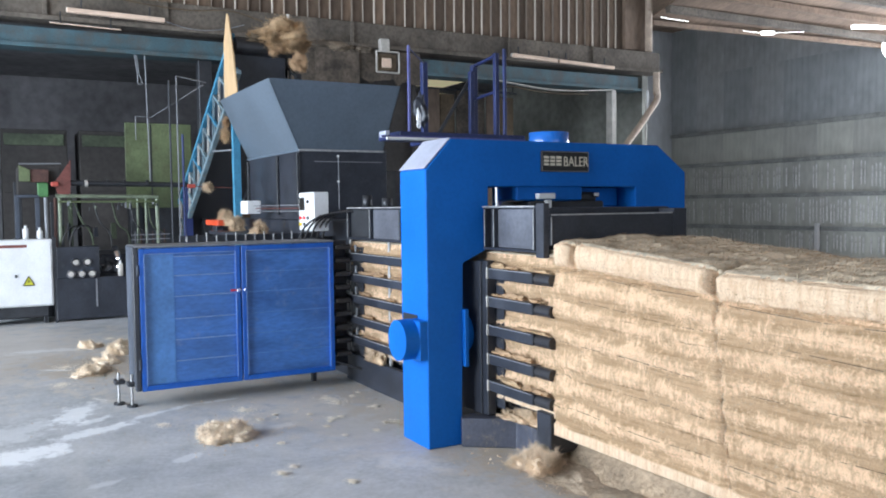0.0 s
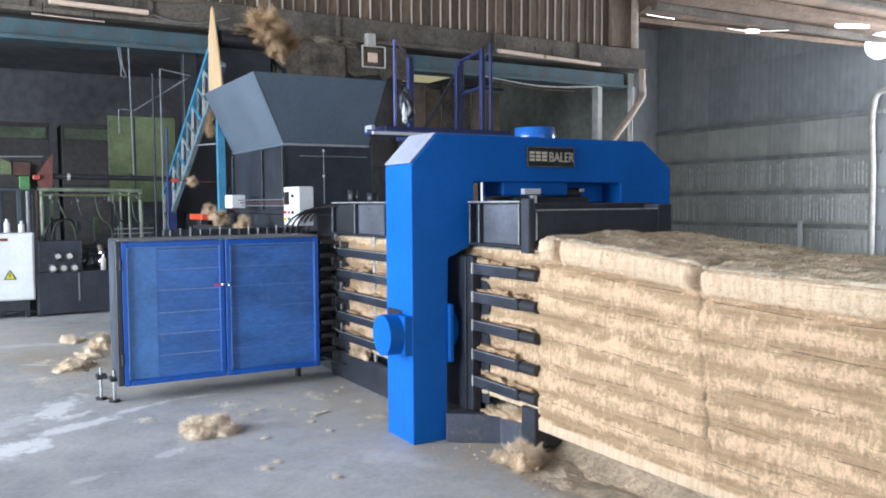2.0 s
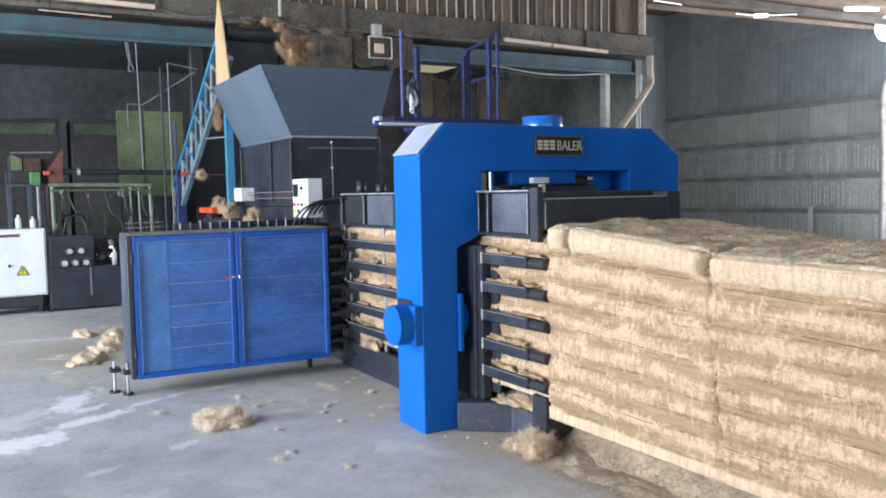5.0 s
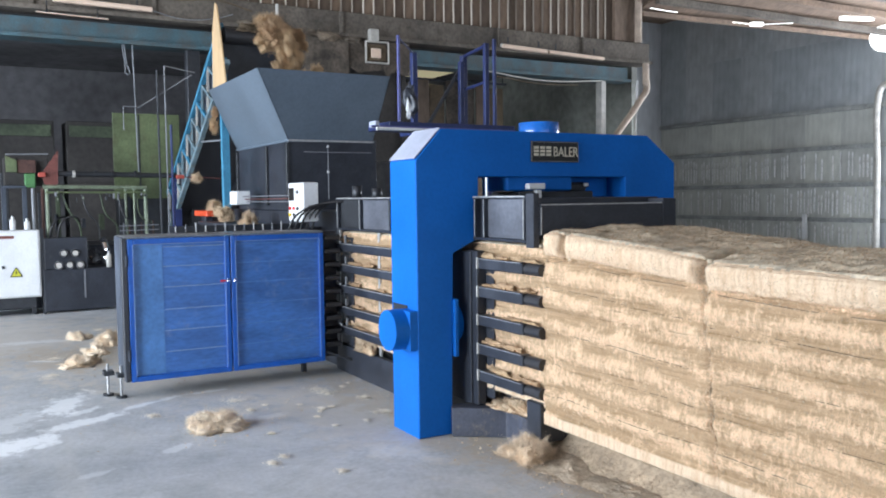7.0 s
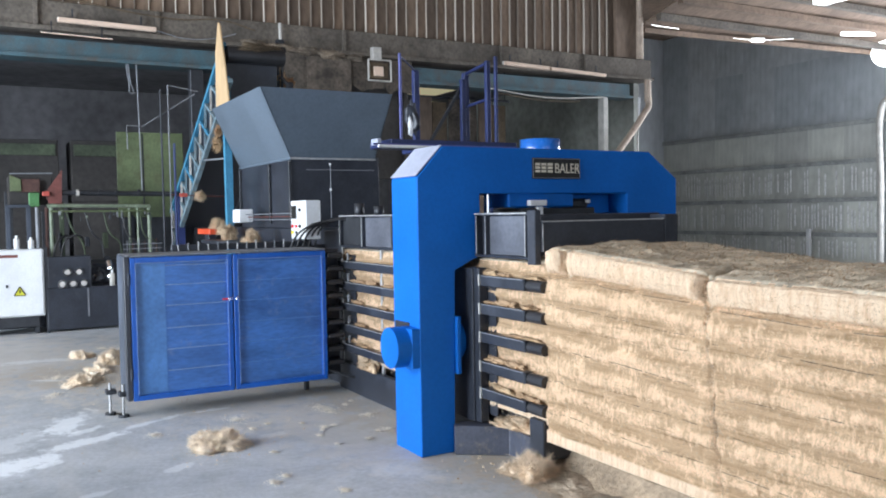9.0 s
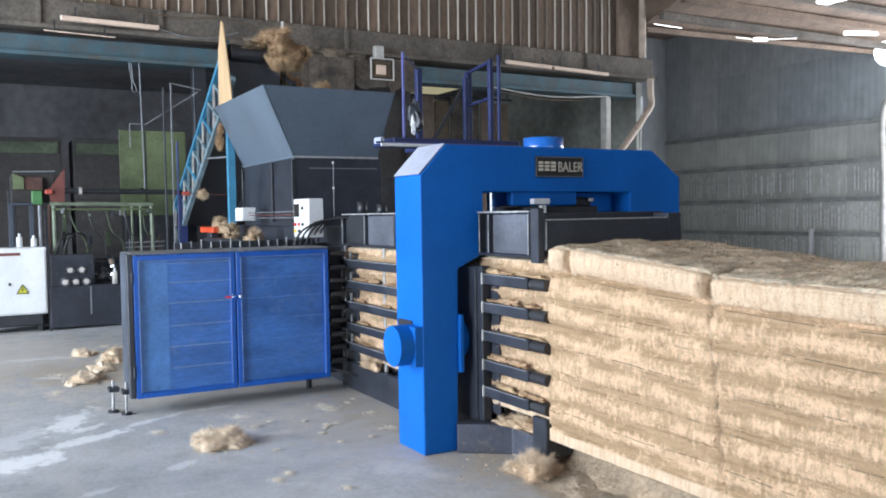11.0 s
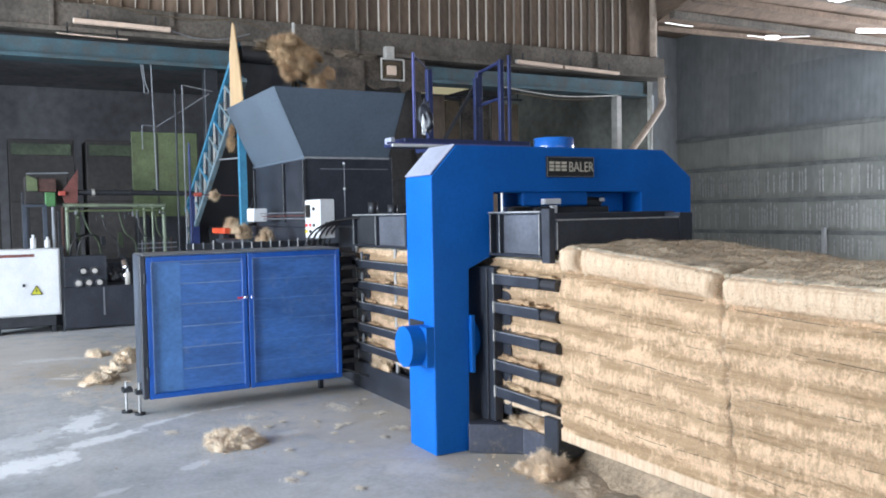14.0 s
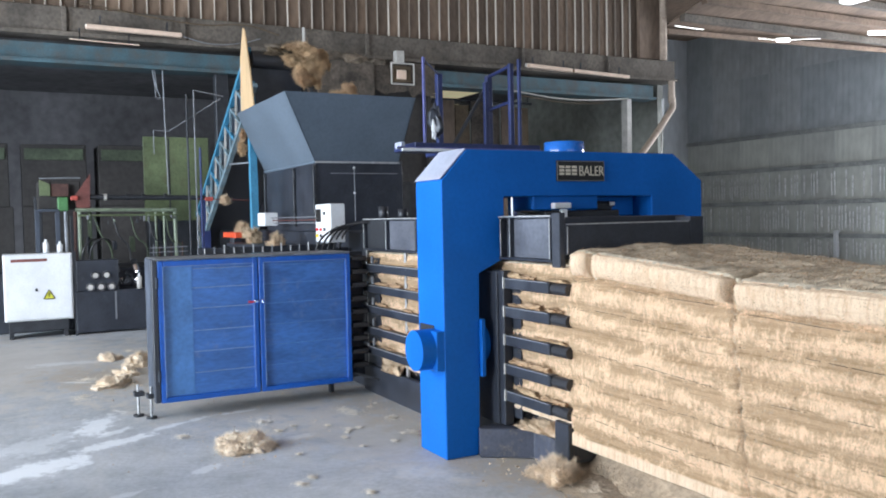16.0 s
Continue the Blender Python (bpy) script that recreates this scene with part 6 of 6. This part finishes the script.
    for y in (-1.15, -0.85, -0.62, -0.3):
        one_bar("collar", (-8.45, y, 1.965), (-8.45, y + 0.04, 1.965), 0.10, GALV if y < -1 else DARKSTEEL, p, "shaft collar", 12)
    one_box("column", (-9.3, -9.1, -2.05, -1.95, 0.9, 2.0), DARKSTEEL, p, "", 0.006)
    one_box("column", (-9.3, -9.1, 0.0, 0.1, 0.9, 2.0), DARKSTEEL, p, "", 0.006)
    # pale pipe frame
    one_bar("pipe", (-8.3, -1.55, 1.78), (-8.3, -0.15, 1.76), 0.055, PIPEGREEN, p, "pale green pipe rail", 10)
    one_bar("pipe", (-8.3, -1.52, 1.70), (-8.3, -0.15, 1.69), 0.03, GREEN, p, "thin green pipe", 10)
    for y, w in ((-1.68, 0.045), (-0.17, 0.055), (-0.45, 0.035), (-0.33, 0.035), (-1.5, 0.05)):
        one_bar("standpipe", (-8.32, y, 0.95), (-8.32, y, 1.76), w, GREYSTEEL if y < -1.6 else PIPEGREEN, p, "upright pipe", 10)
    rng = random.Random(12)
    for k in range(10):
        y = rng.uniform(-1.6, 0.2)
        one_box("linkage", (-9.0, -8.95, y, y + rng.uniform(0.03, 0.1), rng.uniform(1.0, 1.2), rng.uniform(1.3, 1.8)), (DULLGREEN, DARKSTEEL, BLACK)[k % 3], p, "", 0.004)
    pn = thing("machine_guard", "large faded green sheet steel guard", "guard")
    one_box("sheet", (-9.02, -8.98, -0.50, 0.50, 1.60, 2.92), GREEN, pn, "faded green sheet", 0.004)
    one_box("seam", (-8.978, -8.974, -0.13, -0.11, 1.62, 2.90), DARKSTEEL, pn, "dark seam", 0)
    one_box("stand", (-9.3, -9.0, -0.45, 0.40, 0, 1.60), DARKSTEEL, pn, "", 0.006)
    for k in range(3):
        r = thing("green_bin", "dull green steel bin in the dark bay", "bin", "dull green bins")
        y = -3.4 + 1.25 * k
        one_box("bin_wall", (-12.4, -11.6, y, y + 1.05, 1.9, 3.0), DARKPLATE, r, "dark plate", 0.01)
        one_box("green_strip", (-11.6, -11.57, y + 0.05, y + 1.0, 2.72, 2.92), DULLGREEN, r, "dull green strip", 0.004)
        one_box("bin_shelf", (-12.4, -11.55, y, y + 1.1, 0, 1.9), DARKPLATE, r, "", 0.01)


def build_rods():
    f = thing("pipe_stand", "tall thin steel pipe stand beside the conveyor", "pipe stand")
    one_bar("upright", (-6.0, -0.40, 0), (-6.0, -0.40, 3.16), 0.026, DARKSTEEL, f, "thin upright", 8)
    one_bar("upright", (-6.0, -0.31, 0), (-6.0, -0.31, 3.22), 0.018, GREYSTEEL, f, "thin upright", 8)
    one_bar("upright", (-5.98, -0.255, 0), (-5.98, -0.255, 2.5), 0.03, NAVY, f, "short navy upright", 8)
    one_bar("crossbar", (-6.0, -0.31, 3.22), (-6.0, 0.06, 3.16), 0.014, GREYSTEEL, f, "", 8)
    one_bar("stay", (-6.02, -0.62, 2.70), (-6.0, 0.02, 3.13), 0.016, GREYSTEEL, f, "thin diagonal stay", 8)
    one_bar("crossbar", (-6.02, -0.80, 2.71), (-6.02, -0.60, 2.70), 0.012, GREYSTEEL, f, "", 8)
    one_bar("drop", (-6.02, -0.80, 2.71), (-6.02, -0.80, 2.42), 0.010, GREYSTEEL, f, "", 8)
    one_bar("rod", (-6.0, -0.31, 1.865), (-6.0, 0.44, 1.835), 0.012, RUST, f, "thin reddish rod", 8)
    one_box("clamp", (-6.02, -5.975, -0.21, -0.11, 1.835, 1.885), ORANGE_DULL, f, "red clamp on the rod", 0.008)
    tf = part("caught_fibre", tuft(B(), (0.05, 0.065, 0.06), random.Random(6), 2500, 4, False, 0.0012, 0.9, 0.8), COIR_TUFT, f, "coir caught on the rod", True)
    tf.location = (-5.99, 0.04, 1.845)
    one_bar("foot_plate", (-6.0, -0.36, 0), (-6.0, -0.36, 0.01), 0.25, DARKSTEEL, f, "", 12)
    h = thing("hanging_rod", "thin rods hanging from the girder", "rod")
    one_bar("rod", (-8.4, -0.24, 2.0), (-8.4, -0.27, 3.88), 0.018, GREYSTEEL, h, "", 8)
    hose("loop", [(-8.4, -0.42, 3.9), (-8.4, -0.38, 3.6), (-8.4, -0.34, 3.43), (-8.4, -0.36, 3.6), (-8.4, -0.39, 3.9)], 0.007, GREYSTEEL, h, "wire loop")


def tube_lamp(y0, y1, z0, z1, x, w):
    l_ = thing("tube_lamp", "unlit batten tube lamp with a yellowed cover on the beam", "lamp", "tube lamps on the beam")
    one_bar("cover", (x, y0, z0), (x, y1, z1), w, TUBE, l_, "yellowed cover", h=w * 0.8, bevel=0.01)
    one_bar("batten", (x - 0.06, y0, z0 + 0.02), (x - 0.06, y1, z1 + 0.02), w * 0.7, GALV, l_, "pale batten", bevel=0.005)
    for t in (0.15, 0.85):
        y, z = y0 + (y1 - y0) * t, z0 + (z1 - z0) * t
        one_bar("clip", (x - 0.05, y, z), (x - 0.05, y, z + 0.18), 0.02, DARKSTEEL, l_)


def build_beam_things():
    tube_lamp(-1.33, 0.0, 4.39, 4.37, -8.24, 0.085)
    tube_lamp(-1.55, -0.6, 4.20, 4.18, -8.26, 0.017)
    tube_lamp(6.2, 7.2, 4.33, 4.30, -8.24, 0.09)
    tube_lamp(7.25, 8.6, 4.30, 4.26, -8.24, 0.08)
    fl = thing("flood_lamp", "square flood lamp in a pale wire frame hung from the beam", "lamp")
    bm = B()
    rod(bm, [(-8.2, 3.42, 3.84), (-8.2, 3.84, 3.84), (-8.2, 3.84, 4.19), (-8.2, 3.42, 4.19), (-8.2, 3.42, 3.84)], 0.03, 6)
    part("cage", bm, GALV, fl, "pale square frame")
    one_box("housing", (-8.35, -8.22, 3.46, 3.80, 3.88, 4.15), COIR_DARK, fl, "dusty brown housing", 0.01)
    one_box("reflector", (-8.22, -8.19, 3.52, 3.70, 3.92, 4.08), TUBE, fl, "dusty lens", 0.01)
    one_box("ballast", (-8.30, -8.18, 3.50, 3.66, 4.19, 4.40), GALV, fl, "pale ballast box", 0.008)
    bolt = thing("insulator", "short pale insulator on the beam", "insulator")
    one_bar("stem", (-8.28, 1.92, 4.40), (-8.28, 1.92, 4.66), 0.050, GALV, bolt, "pale stem", 10)
    one_box("clamp", (-8.37, -8.26, 1.86, 1.98, 4.34, 4.40), DARKSTEEL, bolt, "", 0.004)
    dp = thing("drain_pipe", "pale drain pipe with a slanting elbow at the cladding's corner", "pipe")
    one_bar("downpipe", (-8.40, 9.66, 4.69), (-8.40, 9.66, 7.38), 0.145, TANPIPE, dp, "tan vertical pipe", 16)
    one_bar("lower_pipe", (-8.22, 9.70, 3.80), (-8.22, 9.70, 4.24), 0.136, TANPIPE, dp, "tan pipe below the beam", 16)
    hose("elbow", [(-8.22, 9.70, 3.95), (-8.22, 9.72, 3.72), (-8.22, 9.60, 3.55), (-8.22, 8.90, 2.76), (-8.22, 8.55, 2.4)], 0.068, TANPIPE, dp, "slanting pipe")
    one_bar("thin_pipe", (-8.3, 9.45, 0), (-8.3, 9.50, 3.70), 0.032, GALV, dp, "thin pale pipe", 10)
    one_bar("bright_strip", (-8.28, 9.52, 3.50), (-8.28, 9.52, 3.88), 0.055, WHITE, dp, "white strip", 10)
    wr = thing("cables", "thin dusty cables slung under the girder", "cable")
    hose("cable", [(-8.3, 5.9, 3.86), (-8.3, 7.2, 3.76), (-8.3, 8.62, 3.84)], 0.014, GALV, wr, "pale cable")
    hose("cable", [(-8.3, 6.1, 3.78), (-8.3, 7.0, 3.70), (-8.3, 8.0, 3.72)], 0.010, COIR_DARK, wr, "brown cable")
    hose("cable", [(-8.25, -1.4, 4.72), (-8.22, 0.3, 4.55), (-8.22, 1.0, 4.60), (-8.25, 1.5, 4.5)], 0.012, COIR_DARK, wr, "dusty cable")
    hose("cable", [(-8.25, 0.02, 4.36), (-8.2, 0.4, 4.27), (-8.2, 0.9, 4.32), (-8.25, 1.2, 4.42)], 0.007, GREYSTEEL, wr, "pale cable")
    # husk dust caked below the beam, behind the hopper
    rng = random.Random(21)
    cakes = [(1.45, 4.31, 0.20, 0.06), (1.85, 4.27, 0.36, 0.07), (2.35, 4.25, 0.36, 0.07), (2.80, 4.22, 0.30, 0.08), (3.2, 4.2, 0.20, 0.06)]
    for k, (y, z, w, h) in enumerate(cakes):
        bm = tuft(B(), (0.10, w, h), rng, 2500, 4, False, 0.002, 0.5, 0.45)
        o = part("husk_cake", bm, (HUSK, HUSK_PALE)[k % 2], None, "", True)
        o.location = (-8.27, y, z)
        tagged(o, "brown husk dust caked on the steel behind the hopper", "fibre", "caked husk dust")
    # dark sheets added to paint the shaded void behind hopper and chute
    one = thing("dark_hood", "added dark sheets filling the void behind the hopper", "hood")
    one_box("hood_sheet", (-8.75, -8.68, 1.2, 4.4, 2.2, 4.2), DARKPLATE, one, "near-black sheet for the dark space behind the chute", 0.006)
    # ragged dark sheets stand in for the dark gap under the beam
    for x, y0, y1, z0, mt in ((-8.30, 1.40, 2.42, 3.35, DARK_BROWN), (-8.28, 2.36, 3.14, 3.50, DARK_BROWN), (-8.31, 3.10, 4.30, 3.70, DARK_BROWN)):
        n = 14
        low = [(x, y0 + (y1 - y0) * k / n, z0 + 0.16 * noise.noise(Vector((k * 0.7, x * 9, y0))) + rng.uniform(-0.04, 0.04)) for k in range(n + 1)]
        part("void_sheet", prism(B(), low + [(x, y1, 4.22), (x, y0, 4.22)], (-0.012, 0, 0)), mt, one, "ragged dark brown sheet standing in for the dark void")
    for y in (1.3, 3.0, 4.3):
        one_box("hood_post", (-8.68, -8.62, y, y + 0.08, 0, 4.2), DARKPLATE, one, "", 0.005)
    sc = thing("sacking_screen", "brown dusty sacking hung in the dark bay", "screen")
    for k in range(7):
        one_box("strip", (-10.2 + 0.03 * (k % 2), -10.17 + 0.03 * (k % 2), 5.0 + 0.36 * k, 5.33 + 0.36 * k, 1.2 + 0.15 * (k % 3), 3.84 + 0.08 * (k % 2)), (DARK_BROWN, SHEETBROWN, COIR_DARK, DARK_BROWN)[k % 4], sc, "brown hanging strip", 0.004)
    one_bar("rail", (-10.2, 4.9, 3.94), (-10.2, 7.6, 3.94), 0.05, DARKSTEEL, sc, "", 8)
    for k in range(2):
        one_bar("hanger", (-10.2, 5.0 + 2.5 * k, 3.94), (-10.2, 5.0 + 2.5 * k, 4.66), 0.02, DARKSTEEL, sc, "", 8)
    pn = thing("roof_light", "yellowed translucent roof sheet in the low bay", "roof light")
    one_box("sheet", (-14.2, -12.3, 6.85, 8.0, 4.60, 4.64), WARMPANE, pn, "", 0.004)
    one_box("gap_sheet", (-16.1, -15.4, 8.4, 8.75, 4.61, 4.64), WARMPANE, pn, "small bright roof sheet", 0.004)
    sk = thing("rag_bundle", "dark sack and white rag hung on the platform railing", "rag")
    rg = random.Random(2)
    so = part("sack", tuft(B(), (0.08, 0.08, 0.2), rg, 0, 4), BLACK, sk, "dark sack", True)
    so.location = (-2.55, 1.30, 2.50)
    ro = part("rag", tuft(B(), (0.02, 0.03, 0.10), rg, 0, 4), WHITE, sk, "white rag", True)
    ro.location = (-2.40, 1.20, 2.40)
    ob = thing("orange_bracket", "orange-red painted steel bracket beside the press box", "bracket")
    one_box("plate", (-6.5, -5.85, 0.12, 0.30, 1.36, 1.43), ORANGE, ob, "orange-red plate", 0.006)
    one_box("stand", (-6.3, -6.1, 0.16, 0.26, 0, 1.36), BLACK, ob, "", 0.006)
    rack = thing("side_rack", "black steel rack along the press box", "rack")
    one_box("shelf", (-5.9, -2.75, 0.02, 0.44, 1.26, 1.30), BLACK, rack, "black shelf", 0.005)
    for x in (-5.8, -4.3, -2.85):
        one_box("rack_leg", (x, x + 0.05, 0.05, 0.10, 0, 1.26), BLACK, rack, "", 0.004)
    # daylight slits in the far roof
    slope = bpy.data.objects["ceiling_slope"]
    for p0, p1, w in (((-8.16, 9.76, 5.35), (-8.20, 10.57, 5.35), 0.010), ((-8.33, 12.34, 5.34), (-8.34, 12.95, 5.35), 0.008), ((-8.34, 12.95, 5.35), (-8.29, 13.27, 5.37), 0.075),
                      ((-8.29, 13.27, 5.37), (-8.14, 14.11, 5.44), 0.008), ((-7.73, 15.26, 5.58), (-7.57, 16.21, 5.63), 0.08)):
        one_bar("roof_gap_sheet", p0, p1, w, DAYPANE, slope, "narrow translucent roof sheet bright with daylight")
    hb = thing("high_bay_lamp", "bright high-bay lamp under the far roof", "lamp")
    one_box("housing", (-6.42, -5.42, 12.42, 12.78, 5.83, 5.90), GALV, hb, "pale lamp housing", 0.01)
    one_box("diffuser", (-6.40, -5.44, 12.44, 12.76, 5.66, 5.829), DAYPANE, hb, "glowing white diffuser", 0.01)
    for x in (-6.2, -5.6):
        one_bar("hanger", (x, 12.6, 5.90), (x, 12.6, 6.3), 0.02, DARKSTEEL, hb, "", 8)
    wl = thing("far_lamp", "bright white lamp high on the far door jamb", "lamp")
    bm = B()
    bar(bm, (-8.12, 17.54, 5.38), (-8.07, 17.46, 5.37), 0.66, seg=32)
    part("lens", bm, DAYPANE, wl, "glowing white lens")
    one_box("bracket", (-8.20, -8.08, 17.54, 18.5, 5.33, 5.43), DARKSTEEL, wl, "", 0.004)


build_cabinet()
build_power_unit()
build_old_press()
build_rods()
build_beam_things()


# ---- what moves ----
def motions():
    speed = 0.33
    for i, (ob, t0, s, y, vx, spin) in enumerate(CLUMPS):
        lift = Vector((0.02, y - HEAD.y, 0.09 * s + 0.01))
        off = belt_point(0) + lift
        rest = Vector((-4.62 + 0.3 * spin, 0.95, 1.86))
        # the clump first tips slowly over the drum, then falls free to the hopper's rim
        tip, sag = 0.45, 0.20
        v0 = 2 * sag / tip
        fall = (-v0 + math.sqrt(v0 * v0 + 16 * (off.z - sag - 2.75))) / 8
        over = Vector((off.x + 0.24, y + 0.04, off.z - sag))
        rim = Vector((min(over.x + vx * fall, -4.5), y + 0.22, 2.75))
        t_rim = tip + fall
        times = {0.0, 16.0, round(t0 - 0.6 / speed, 3), round(t0 - 0.3 / speed, 3), round(t0 + t_rim + 0.25, 3)}
        for k in range(6):
            times |= {round(t0 + tip * k / 6, 3), round(t0 + tip + fall * k / 5, 3)}
        times |= {float(k) for k in range(17) if k < t0 - 0.05}
        rows = []
        for t in sorted(times):
            if t < 0 or t > 16:
                continue
            u = t - t0
            if u <= 0:
                p, a = belt_point(speed * u) + lift + Vector((0, 0, 0.16 * s * min(1.0, -speed * u / 0.5))), -25
            elif u <= tip:
                f = u / tip
                p, a = Vector((off.x + 0.24 * f, y + 0.04 * f, off.z - sag * f * f)), -25 + 90 * f
            elif u <= t_rim + 0.002:
                w = u - tip
                f = w / fall
                p, a = Vector((over.x + (rim.x - over.x) * f, over.y + 0.18 * f, over.z - v0 * w - 4.0 * w * w)), 65 + 25 * spin * f
            else:
                f = min(1.0, (u - t_rim) / 0.25)
                p, a = rim.lerp(rest, f), 65 + 25 * spin + 20 * f
            rows.append((t, pose(p.x, p.y, p.z, 0, a, 9 * (i % 7) - 27)))
        walk(ob, rows)


motions()
